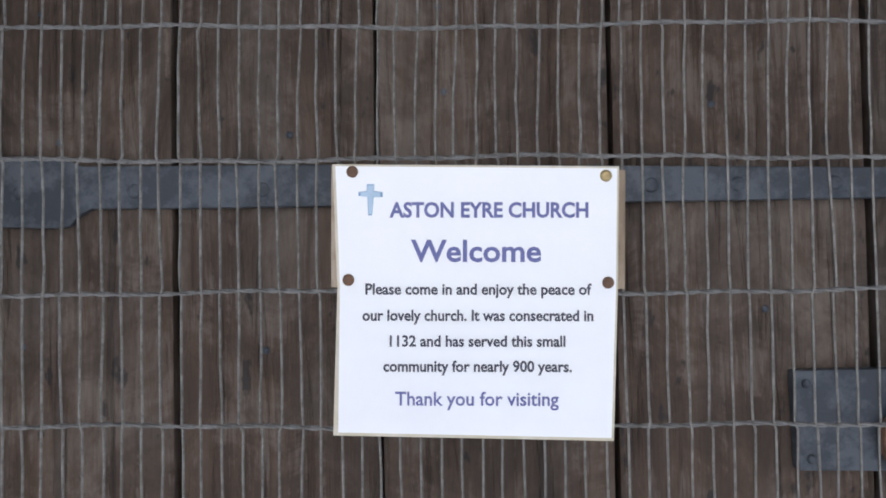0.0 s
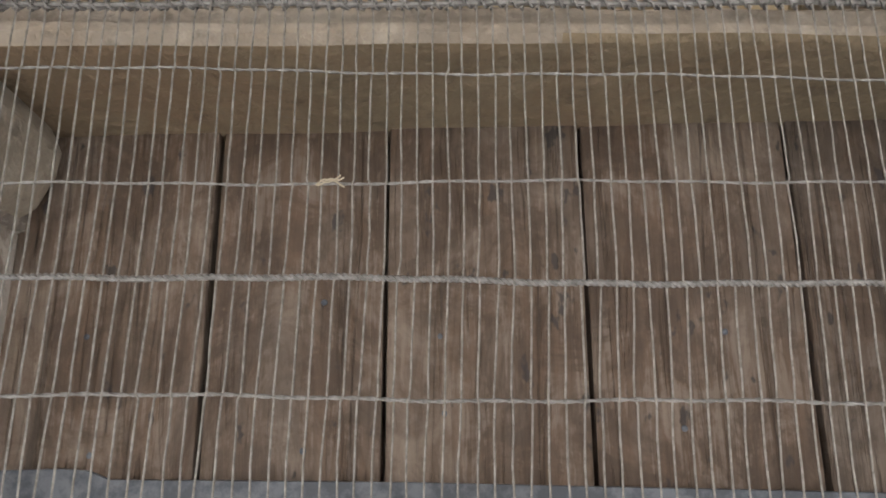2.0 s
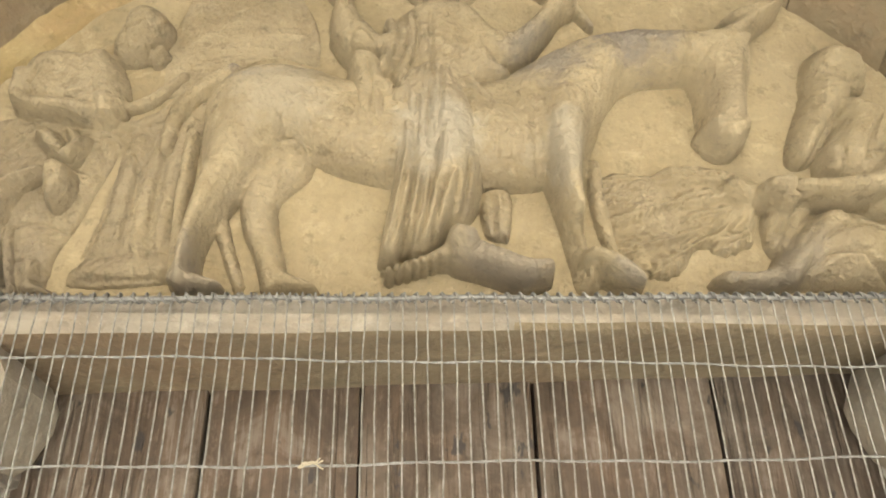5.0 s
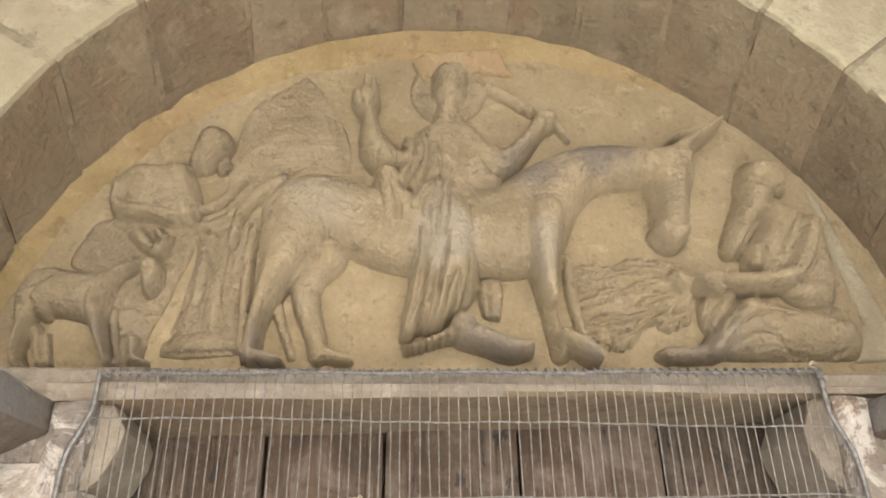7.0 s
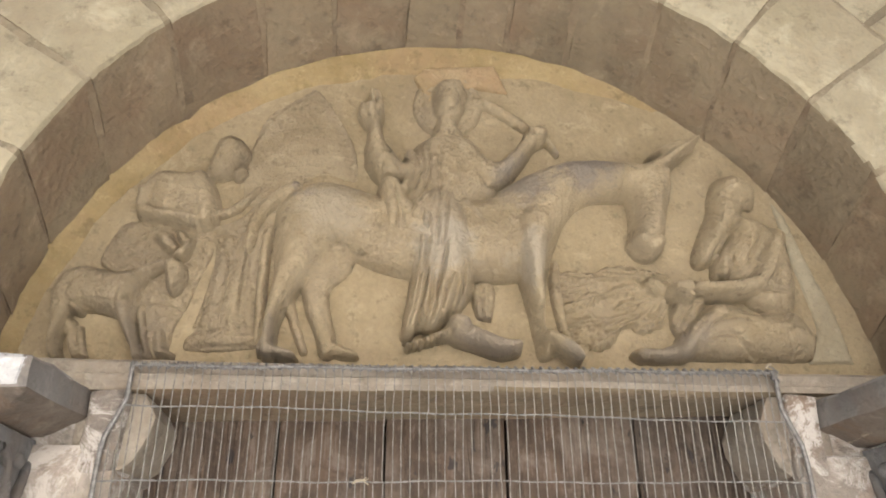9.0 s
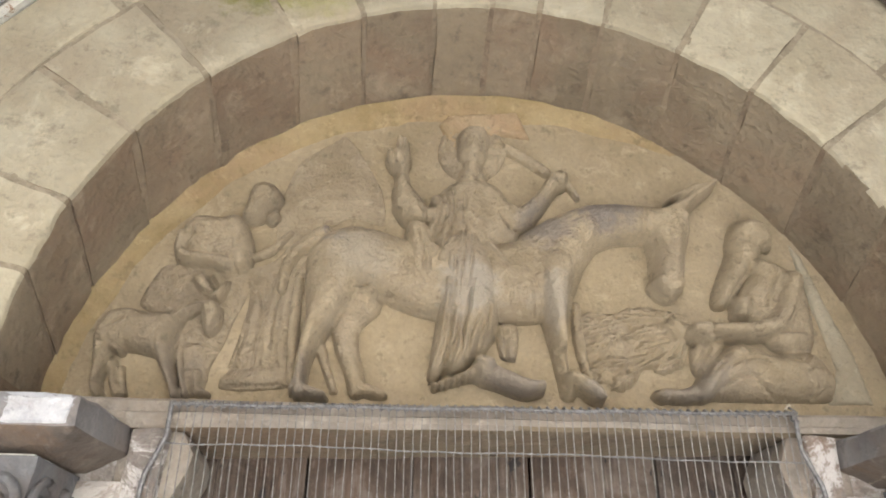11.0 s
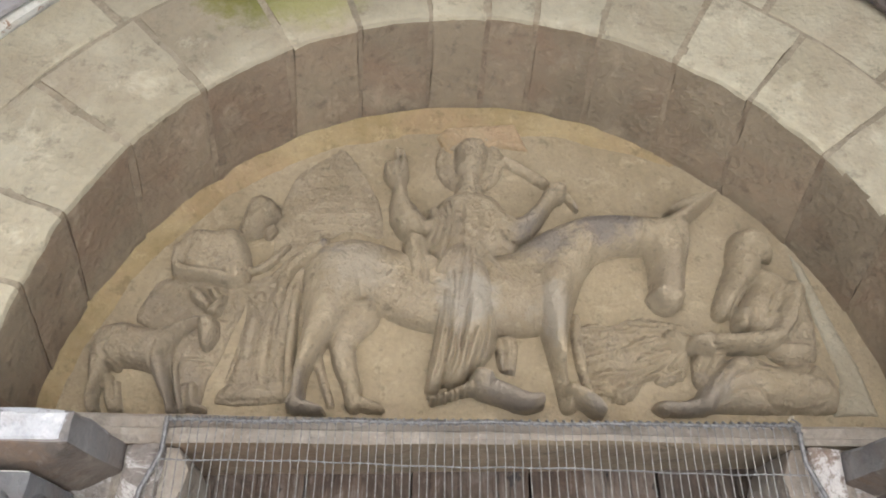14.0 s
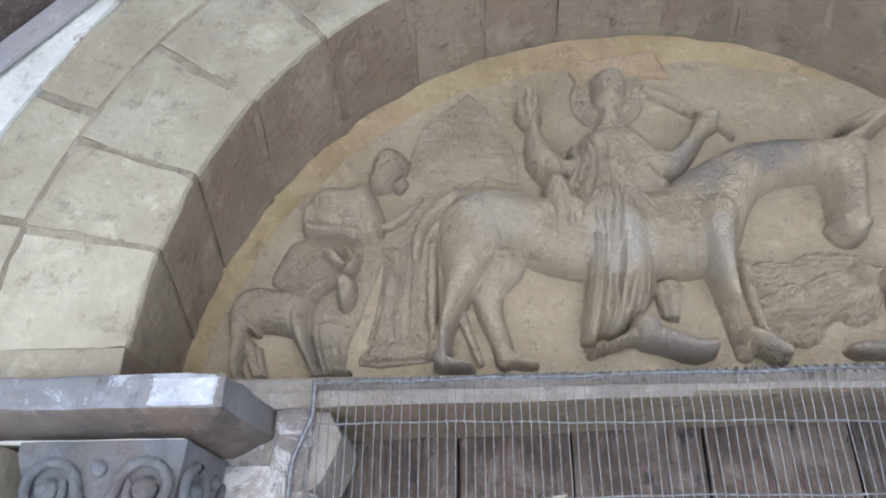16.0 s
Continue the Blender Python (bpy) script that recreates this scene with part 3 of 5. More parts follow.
            co[i, 1] += self.rough * (grain + 0.0016 * flake + 0.006 * pit)
        r, c = np.nonzero(cell)
        faces = np.stack([index[r, c], index[r, c + 1], index[r + 1, c + 1], index[r + 1, c]], -1)
        me = bpy.data.meshes.new(name)
        me.from_pydata(co.tolist(), [], faces.tolist())
        me.materials.append(material)
        me.polygons.foreach_set("use_smooth", [True] * len(me.polygons))
        return me


def build_tympanum():
    tym = thing("carved_tympanum", "yellowish stone tympanum carved with a donkey, its rider and attendants", "stone relief", place=(0, 0, 0))
    foal, standing_figure, tree_panel, donkey, rider, palm_branch, seated_figure, border_stone, patch_stone = (Relief(k, q) for k, q in enumerate((0.8, 0.8, 0.5, 1.0, 1.0, 0.3, 0.7, 0.5, 0.5)))
    # foal
    foal.form(0.050, 0.0304, (-0.719, 2.183), (-0.727, 2.224), (-0.729, 2.257), (-0.722, 2.287), (-0.699, 2.309), (-0.664, 2.314), (-0.621, 2.305), (-0.581, 2.310), (-0.548, 2.327), (-0.522, 2.334), (-0.497, 2.331), (-0.499, 2.313), (-0.529, 2.298), (-0.550, 2.273), (-0.559, 2.237), (-0.565, 2.210), (-0.589, 2.202), (-0.613, 2.210), (-0.655, 2.221), (-0.694, 2.236), (-0.694, 2.206), (-0.703, 2.183))
    foal.limb(0.052, (-0.699, 2.248, 0.0301), (-0.654, 2.260, 0.0426), (-0.597, 2.256, 0.0429))
    foal.limb(0.046, (-0.701, 2.216, 0.0189), (-0.702, 2.178, 0.0118), (-0.702, 2.146, 0.0107), (-0.693, 2.125, 0.0106))
    foal.limb(0.046, (-0.584, 2.219, 0.0202), (-0.569, 2.180, 0.0130), (-0.554, 2.148, 0.0089), (-0.546, 2.128, 0.0108))
    foal.limb(0.022, (-0.684, 2.194, 0.0130), (-0.673, 2.156, 0.0099), (-0.661, 2.132, 0.0098))
    foal.limb(0.016, (-0.664, 2.185, 0.0080), (-0.656, 2.152, 0.0069), (-0.649, 2.133, 0.0079))
    foal.limb(0.024, (-0.556, 2.230, 0.0113), (-0.547, 2.186, 0.0081), (-0.536, 2.153, 0.0080), (-0.530, 2.134, 0.0090))
    foal.form(0.060, 0.0179, (-0.521, 2.319), (-0.501, 2.329), (-0.482, 2.322), (-0.474, 2.299), (-0.478, 2.269), (-0.493, 2.251), (-0.507, 2.255), (-0.517, 2.276), (-0.522, 2.301))
    foal.form(0.052, 0.0122, (-0.513, 2.330), (-0.496, 2.352), (-0.478, 2.376), (-0.470, 2.382), (-0.470, 2.360), (-0.479, 2.328), (-0.499, 2.325))
    foal.line(-0.0100, 0.0041, (-0.492, 2.314), (-0.478, 2.338), (-0.467, 2.360))
    foal.limb(0.045, (-0.679, 2.222, 0.0090), (-0.668, 2.216, 0.0080))
    foal.line(-0.0060, 0.0039, (-0.680, 2.226), (-0.691, 2.241), (-0.683, 2.263), (-0.662, 2.283))
    foal.line(-0.0050, 0.0039, (-0.595, 2.199), (-0.599, 2.232), (-0.592, 2.260))
    foal.line(-0.0050, 0.0041, (-0.520, 2.314), (-0.510, 2.285), (-0.501, 2.262))
    foal.line(-0.0040, 0.0030, (-0.563, 2.284), (-0.559, 2.250), (-0.561, 2.216))
    foal.line(-0.0040, 0.0031, (-0.497, 2.294), (-0.492, 2.297))
    # standing figure
    standing_figure.form(0.010, 0.0198, (-0.435, 2.393), (-0.379, 2.433), (-0.339, 2.484), (-0.298, 2.516), (-0.310, 2.437), (-0.322, 2.311), (-0.322, 2.194), (-0.323, 2.155), (-0.449, 2.146), (-0.471, 2.158), (-0.456, 2.200), (-0.439, 2.283), (-0.432, 2.344))
    standing_figure.form(0.012, 0.0193, (-0.655, 2.325), (-0.643, 2.373), (-0.608, 2.421), (-0.486, 2.407), (-0.433, 2.399), (-0.437, 2.347), (-0.455, 2.295), (-0.469, 2.242), (-0.488, 2.191), (-0.498, 2.136), (-0.542, 2.135), (-0.551, 2.189), (-0.570, 2.234), (-0.631, 2.303))
    standing_figure.form(0.047, 0.0303, (-0.599, 2.435), (-0.599, 2.471), (-0.587, 2.516), (-0.558, 2.537), (-0.511, 2.536), (-0.476, 2.543), (-0.448, 2.508), (-0.432, 2.461), (-0.431, 2.420), (-0.437, 2.399), (-0.487, 2.409), (-0.550, 2.422), (-0.593, 2.426))
    standing_figure.limb(0.053, (-0.583, 2.475, 0.0186), (-0.579, 2.432, 0.0162), (-0.524, 2.424, 0.0152), (-0.476, 2.413, 0.0163))
    standing_figure.limb(0.050, (-0.462, 2.468, 0.0244), (-0.455, 2.417, 0.0196))
    standing_figure.form(0.058, 0.0315, (-0.470, 2.532), (-0.465, 2.576), (-0.455, 2.611), (-0.423, 2.626), (-0.395, 2.614), (-0.381, 2.585), (-0.390, 2.561), (-0.415, 2.530), (-0.446, 2.519))
    standing_figure.limb(0.035, (-0.403, 2.532, 0.0125), (-0.393, 2.541, 0.0103))
    standing_figure.limb(0.038, (-0.537, 2.380, 0.0161), (-0.521, 2.364, 0.0160), (-0.508, 2.350, 0.0107))
    standing_figure.limb(0.030, (-0.503, 2.390, 0.0097), (-0.489, 2.370, 0.0108))
    standing_figure.form(0.021, 0.0213, (-0.466, 2.169), (-0.434, 2.190), (-0.381, 2.194), (-0.333, 2.186), (-0.323, 2.157), (-0.418, 2.144), (-0.460, 2.152))
    standing_figure.limb(0.016, (-0.405, 2.379, 0.0153), (-0.414, 2.282, 0.0159), (-0.429, 2.201, 0.0145))
    standing_figure.limb(0.016, (-0.368, 2.393, 0.0133), (-0.380, 2.306, 0.0151), (-0.381, 2.202, 0.0135))
    standing_figure.limb(0.016, (-0.342, 2.407, 0.0111), (-0.351, 2.307, 0.0130), (-0.349, 2.203, 0.0125))
    standing_figure.limb(0.018, (-0.428, 2.405, 0.0099), (-0.382, 2.424, 0.0122), (-0.347, 2.464, 0.0136), (-0.304, 2.506, 0.0115))
    standing_figure.limb(0.016, (-0.435, 2.439, 0.0100), (-0.398, 2.459, 0.0112), (-0.358, 2.504, 0.0091))
    standing_figure.limb(0.030, (-0.514, 2.174, 0.0131), (-0.507, 2.142, 0.0120), (-0.488, 2.134, 0.0080))
    standing_figure.line(-0.0060, 0.0033, (-0.431, 2.377), (-0.400, 2.329), (-0.405, 2.234), (-0.405, 2.201))
    standing_figure.line(-0.0060, 0.0033, (-0.357, 2.398), (-0.369, 2.318), (-0.370, 2.213))
    standing_figure.line(-0.0050, 0.0032, (-0.428, 2.269), (-0.445, 2.205), (-0.463, 2.177))
    standing_figure.line(-0.0060, 0.0033, (-0.556, 2.497), (-0.562, 2.466), (-0.562, 2.435), (-0.513, 2.430), (-0.482, 2.441), (-0.437, 2.445))
    standing_figure.line(-0.0050, 0.0032, (-0.511, 2.405), (-0.494, 2.388), (-0.474, 2.386), (-0.442, 2.387))
    standing_figure.line(-0.0050, 0.0032, (-0.483, 2.418), (-0.483, 2.403), (-0.472, 2.404))
    standing_figure.line(-0.0040, 0.0034, (-0.457, 2.588), (-0.441, 2.564), (-0.444, 2.536), (-0.459, 2.520))
    standing_figure.line(-0.0030, 0.0034, (-0.440, 2.561), (-0.419, 2.576), (-0.404, 2.559))
    standing_figure.line(-0.0060, 0.0031, (-0.560, 2.232), (-0.520, 2.238), (-0.472, 2.223))
    standing_figure.line(-0.0060, 0.0030, (-0.547, 2.181), (-0.519, 2.184))
    standing_figure.line(-0.0060, 0.0030, (-0.524, 2.184), (-0.512, 2.141))
    standing_figure.line(-0.0050, 0.0030, (-0.445, 2.151), (-0.385, 2.154), (-0.333, 2.159))
    standing_figure.line(-0.0040, 0.0032, (-0.464, 2.367), (-0.450, 2.331), (-0.464, 2.295))
    standing_figure.line(-0.0050, 0.0034, (-0.431, 2.473), (-0.417, 2.503), (-0.405, 2.516))
    # tree panel
    tree_panel.form(0.005, 0.0220, (-0.377, 2.462), (-0.395, 2.527), (-0.385, 2.612), (-0.355, 2.698), (-0.295, 2.747), (-0.262, 2.777), (-0.233, 2.751), (-0.192, 2.686), (-0.161, 2.623), (-0.150, 2.563), (-0.157, 2.530), (-0.229, 2.547), (-0.296, 2.505))
    tree_panel.line(0.0050, 0.0050, (-0.261, 2.770), (-0.216, 2.726), (-0.174, 2.647), (-0.153, 2.559))
    tree_panel.line(0.0012, 0.0036, (-0.346, 2.696), (-0.289, 2.711), (-0.234, 2.713), (-0.196, 2.710))
    tree_panel.line(-0.0012, 0.0030, (-0.353, 2.681), (-0.287, 2.696), (-0.226, 2.700), (-0.192, 2.697))
    tree_panel.line(0.0012, 0.0036, (-0.346, 2.666), (-0.286, 2.681), (-0.231, 2.683), (-0.190, 2.681))
    tree_panel.line(-0.0012, 0.0030, (-0.353, 2.651), (-0.285, 2.667), (-0.224, 2.670), (-0.185, 2.667))
    tree_panel.line(0.0012, 0.0036, (-0.347, 2.637), (-0.284, 2.652), (-0.229, 2.653), (-0.183, 2.651))
    tree_panel.line(-0.0012, 0.0030, (-0.354, 2.622), (-0.282, 2.637), (-0.223, 2.640), (-0.179, 2.638))
    tree_panel.line(0.0012, 0.0035, (-0.348, 2.608), (-0.281, 2.623), (-0.227, 2.624), (-0.177, 2.622))
    tree_panel.line(-0.0012, 0.0029, (-0.354, 2.594), (-0.280, 2.609), (-0.221, 2.612), (-0.172, 2.610))
    tree_panel.line(0.0012, 0.0035, (-0.348, 2.580), (-0.279, 2.594), (-0.226, 2.596), (-0.170, 2.594))
    tree_panel.line(-0.0012, 0.0029, (-0.355, 2.566), (-0.278, 2.580), (-0.219, 2.583), (-0.166, 2.581))
    tree_panel.line(0.0012, 0.0035, (-0.349, 2.552), (-0.277, 2.566), (-0.224, 2.567), (-0.164, 2.566))
    tree_panel.line(-0.0012, 0.0029, (-0.356, 2.538), (-0.275, 2.552), (-0.217, 2.555), (-0.160, 2.553))
    tree_panel.line(0.0012, 0.0034, (-0.350, 2.524), (-0.274, 2.539), (-0.222, 2.540), (-0.158, 2.538))
    tree_panel.line(-0.0012, 0.0029, (-0.356, 2.511), (-0.273, 2.525), (-0.215, 2.527), (-0.154, 2.526))
    # donkey
    donkey.form(0.060, 0.0589, (-0.319, 2.452), (-0.299, 2.491), (-0.264, 2.514), (-0.219, 2.528), (-0.155, 2.516), (-0.102, 2.498), (-0.038, 2.494), (0.079, 2.499), (0.150, 2.511), (0.207, 2.551), (0.257, 2.586), (0.314, 2.606), (0.390, 2.612), (0.465, 2.609), (0.492, 2.598), (0.463, 2.538), (0.429, 2.514), (0.390, 2.517), (0.344, 2.500), (0.303, 2.464), (0.283, 2.413), (0.260, 2.362), (0.212, 2.319), (0.160, 2.304), (0.080, 2.304), (0.012, 2.307), (-0.045, 2.315), (-0.101, 2.326), (-0.142, 2.342), (-0.169, 2.369), (-0.195, 2.389), (-0.215, 2.364), (-0.251, 2.319), (-0.288, 2.297), (-0.311, 2.329), (-0.319, 2.401))
    donkey.limb(0.072, (-0.234, 2.425, 0.0762), (-0.251, 2.368, 0.0549), (-0.275, 2.307, 0.0365), (-0.290, 2.259, 0.0243), (-0.302, 2.214, 0.0166), (-0.306, 2.170, 0.0143), (-0.304, 2.137, 0.0152))
    donkey.limb(0.066, (-0.299, 2.143, 0.0152), (-0.276, 2.135, 0.0132), (-0.256, 2.131, 0.0081))
    donkey.limb(0.058, (-0.314, 2.159, 0.0092), (-0.320, 2.142, 0.0081))
    donkey.limb(0.068, (-0.196, 2.447, 0.0567), (-0.104, 2.399, 0.0701), (-0.014, 2.377, 0.0727), (0.100, 2.381, 0.0761), (0.170, 2.409, 0.0703))
    donkey.limb(0.064, (0.196, 2.463, 0.0742), (0.271, 2.521, 0.0637), (0.346, 2.549, 0.0523), (0.421, 2.552, 0.0478))
    donkey.limb(0.034, (-0.191, 2.344, 0.0444), (-0.222, 2.288, 0.0304), (-0.218, 2.236, 0.0257), (-0.202, 2.191, 0.0211), (-0.193, 2.151, 0.0188))
    donkey.limb(0.034, (-0.187, 2.156, 0.0167), (-0.162, 2.147, 0.0146), (-0.140, 2.141, 0.0084))
    donkey.limb(0.014, (-0.278, 2.256, 0.0129), (-0.261, 2.205, 0.0106), (-0.240, 2.150, 0.0094))
    donkey.limb(0.050, (-0.196, 2.357, 0.0144), (-0.176, 2.357, 0.0177))
    donkey.limb(0.078, (0.287, 2.516, 0.0488), (0.235, 2.454, 0.0573), (0.216, 2.382, 0.0466))
    donkey.form(0.078, 0.0681, (0.201, 2.478), (0.254, 2.471), (0.285, 2.443), (0.272, 2.389), (0.254, 2.331), (0.245, 2.268), (0.245, 2.207), (0.258, 2.175), (0.251, 2.144), (0.224, 2.143), (0.214, 2.188), (0.202, 2.258), (0.187, 2.318), (0.178, 2.373), (0.174, 2.426))
    donkey.limb(0.092, (0.220, 2.422, 0.0517), (0.215, 2.353, 0.0345), (0.216, 2.298, 0.0226), (0.220, 2.245, 0.0156))
    donkey.limb(0.075, (0.237, 2.180, 0.0143), (0.265, 2.167, 0.0165), (0.289, 2.148, 0.0164), (0.299, 2.137, 0.0087))
    donkey.limb(0.020, (0.267, 2.349, 0.0118), (0.267, 2.287, 0.0139), (0.274, 2.227, 0.0114), (0.283, 2.190, 0.0090))
    donkey.form(0.078, 0.0424, (0.430, 2.580), (0.472, 2.597), (0.510, 2.596), (0.540, 2.584), (0.543, 2.536), (0.525, 2.470), (0.514, 2.413), (0.506, 2.387), (0.484, 2.375), (0.453, 2.379), (0.433, 2.395), (0.433, 2.413), (0.450, 2.438), (0.452, 2.497), (0.438, 2.544))
    donkey.limb(0.083, (0.476, 2.542, 0.0477), (0.477, 2.475, 0.0382), (0.468, 2.408, 0.0326))
    donkey.limb(0.078, (0.444, 2.397, 0.0168), (0.466, 2.385, 0.0240), (0.486, 2.391, 0.0169))
    donkey.limb(0.084, (0.515, 2.557, 0.0088), (0.518, 2.549, 0.0076))
    donkey.form(0.064, 0.0164, (0.493, 2.615), (0.506, 2.629), (0.546, 2.650), (0.593, 2.665), (0.625, 2.671), (0.629, 2.672), (0.596, 2.645), (0.567, 2.611), (0.549, 2.591), (0.524, 2.606))
    donkey.limb(0.068, (0.494, 2.568, 0.0305), (0.531, 2.599, 0.0193), (0.575, 2.633, 0.0130), (0.606, 2.655, 0.0079))
    donkey.limb(0.072, (0.382, 2.547, 0.0449), (0.444, 2.550, 0.0427), (0.487, 2.538, 0.0378))
    donkey.limb(0.066, (0.171, 2.435, 0.0591), (0.230, 2.451, 0.0622))
    donkey.line(-0.0070, 0.0038, (0.517, 2.563), (0.550, 2.602), (0.581, 2.629), (0.605, 2.648))
    donkey.line(-0.0080, 0.0049, (0.425, 2.567), (0.420, 2.518), (0.428, 2.468), (0.436, 2.421))
    donkey.line(0.0030, 0.0074, (0.501, 2.522), (0.482, 2.454), (0.471, 2.402))
    donkey.line(-0.0040, 0.0029, (0.445, 2.394), (0.451, 2.384))
    donkey.line(-0.0040, 0.0031, (0.493, 2.544), (0.505, 2.547), (0.514, 2.537))
    donkey.line(-0.0030, 0.0046, (0.177, 2.419), (0.168, 2.369), (0.179, 2.308))
    donkey.line(-0.0070, 0.0047, (0.269, 2.436), (0.258, 2.387), (0.239, 2.336))
    donkey.line(-0.0050, 0.0047, (0.290, 2.442), (0.282, 2.481), (0.297, 2.523))
    donkey.line(-0.0050, 0.0043, (-0.202, 2.351), (-0.190, 2.377), (-0.197, 2.408))
    donkey.line(-0.0050, 0.0043, (-0.155, 2.326), (-0.134, 2.345), (-0.102, 2.352))
    donkey.line(0.0030, 0.0056, (0.199, 2.372), (0.208, 2.312), (0.211, 2.242))
    donkey.line(-0.0060, 0.0030, (-0.294, 2.175), (-0.298, 2.159), (-0.290, 2.143))
    donkey.line(-0.0040, 0.0032, (-0.258, 2.287), (-0.240, 2.232), (-0.220, 2.165))
    donkey.limb(0.030, (-0.282, 2.509, 0.0184), (-0.329, 2.470, 0.0181), (-0.356, 2.425, 0.0167), (-0.364, 2.364, 0.0142))
    donkey.limb(0.024, (-0.330, 2.392, 0.0111), (-0.332, 2.306, 0.0129), (-0.329, 2.235, 0.0116), (-0.328, 2.168, 0.0103))
    # rider
    rider.form(0.013, 0.0147, (0.127, 2.748), (0.116, 2.702), (0.085, 2.668), (0.045, 2.654), (0.005, 2.664), (-0.025, 2.695), (-0.036, 2.739), (-0.026, 2.785), (0.004, 2.821), (0.045, 2.836), (0.087, 2.826), (0.117, 2.793))
    rider.line(-0.0030, 0.0032, (0.108, 2.741), (0.099, 2.704), (0.076, 2.676), (0.044, 2.665), (0.013, 2.673), (-0.010, 2.698), (-0.019, 2.734), (-0.011, 2.772), (0.013, 2.801), (0.045, 2.814), (0.077, 2.805), (0.101, 2.778), (0.108, 2.741))
    rider.line(-0.0030, 0.0038, (0.090, 2.736), (0.121, 2.735))
    rider.line(-0.0030, 0.0038, (0.007, 2.706), (-0.018, 2.688))
    rider.line(-0.0030, 0.0038, (-0.001, 2.737), (-0.031, 2.736))
    rider.line(-0.0030, 0.0038, (0.006, 2.767), (-0.020, 2.782))
    rider.form(0.060, 0.0413, (-0.040, 2.611), (-0.007, 2.642), (0.038, 2.654), (0.084, 2.648), (0.114, 2.626), (0.128, 2.580), (0.138, 2.528), (0.155, 2.512), (0.142, 2.478), (0.096, 2.464), (0.034, 2.423), (-0.030, 2.420), (-0.048, 2.453), (-0.054, 2.503), (-0.051, 2.554), (-0.046, 2.587))
    rider.form(0.074, 0.0410, (-0.049, 2.468), (-0.004, 2.504), (0.055, 2.501), (0.088, 2.453), (0.106, 2.405), (0.107, 2.351), (0.096, 2.291), (0.084, 2.258), (0.050, 2.221), (0.006, 2.200), (-0.031, 2.184), (-0.052, 2.176), (-0.051, 2.202), (-0.044, 2.247), (-0.032, 2.289), (-0.029, 2.334), (-0.033, 2.385))
    rider.limb(0.086, (0.025, 2.463, 0.0465), (0.051, 2.386, 0.0456), (0.048, 2.312, 0.0379), (0.033, 2.253, 0.0306), (0.004, 2.212, 0.0258))
    rider.limb(0.080, (-0.012, 2.373, 0.0203), (-0.017, 2.300, 0.0187), (-0.029, 2.230, 0.0172), (-0.039, 2.184, 0.0127))
    rider.form(0.071, 0.0263, (-0.108, 2.517), (-0.079, 2.531), (-0.048, 2.513), (-0.034, 2.435), (-0.033, 2.359), (-0.067, 2.375), (-0.094, 2.377), (-0.104, 2.434))
    rider.form(0.060, 0.0237, (-0.160, 2.705), (-0.151, 2.718), (-0.136, 2.727), (-0.136, 2.755), (-0.122, 2.760), (-0.106, 2.753), (-0.100, 2.727), (-0.097, 2.697), (-0.102, 2.671), (-0.094, 2.635), (-0.078, 2.593), (-0.051, 2.567), (-0.048, 2.549), (-0.080, 2.543), (-0.119, 2.542), (-0.132, 2.572), (-0.140, 2.618), (-0.136, 2.657), (-0.152, 2.681))
    rider.limb(0.066, (-0.148, 2.703, 0.0098), (-0.146, 2.692, 0.0098))
    rider.limb(0.067, (-0.131, 2.705, 0.0098), (-0.129, 2.692, 0.0098))
    rider.limb(0.062, (-0.128, 2.746, 0.0062), (-0.126, 2.719, 0.0074))
    rider.limb(0.063, (-0.113, 2.740, 0.0074), (-0.109, 2.710, 0.0086))
    rider.line(-0.0080, 0.0030, (-0.139, 2.701), (-0.137, 2.671))
    rider.line(-0.0080, 0.0030, (-0.120, 2.729), (-0.117, 2.687))
    rider.line(-0.0060, 0.0030, (-0.152, 2.665), (-0.128, 2.660), (-0.114, 2.680))
    rider.line(-0.0060, 0.0030, (-0.134, 2.637), (-0.115, 2.647), (-0.099, 2.651))
    rider.line(-0.0060, 0.0034, (-0.103, 2.511), (-0.100, 2.549), (-0.087, 2.570))
    rider.line(-0.0060, 0.0035, (-0.062, 2.515), (-0.067, 2.544), (-0.077, 2.561))
    rider.form(0.058, 0.0301, (-0.141, 2.621), (-0.118, 2.639), (-0.086, 2.623), (-0.049, 2.572), (-0.019, 2.538), (-0.037, 2.511), (-0.097, 2.518), (-0.131, 2.557))
    rider.limb(0.062, (-0.111, 2.579, 0.0285), (-0.077, 2.547, 0.0237), (-0.033, 2.547, 0.0285), (0.014, 2.566, 0.0361))
    rider.limb(0.060, (0.081, 2.595, 0.0391), (0.135, 2.547, 0.0316), (0.182, 2.580, 0.0234), (0.225, 2.640, 0.0189))
    rider.limb(0.066, (0.038, 2.576, 0.0532), (0.038, 2.517, 0.0547), (0.046, 2.444, 0.0536))
    rider.limb(0.066, (-0.049, 2.453, 0.0277), (-0.014, 2.428, 0.0345), (0.020, 2.417, 0.0392))
    rider.limb(0.064, (-0.040, 2.583, 0.0168), (-0.030, 2.549, 0.0166), (-0.050, 2.500, 0.0164))
    rider.form(0.056, 0.0257, (0.105, 2.644), (0.130, 2.597), (0.153, 2.585), (0.181, 2.598), (0.211, 2.635), (0.223, 2.676), (0.250, 2.687), (0.274, 2.674), (0.268, 2.650), (0.242, 2.630), (0.218, 2.602), (0.196, 2.570), (0.169, 2.542), (0.126, 2.525))
    rider.limb(0.062, (0.228, 2.657, 0.0152), (0.250, 2.652, 0.0152))
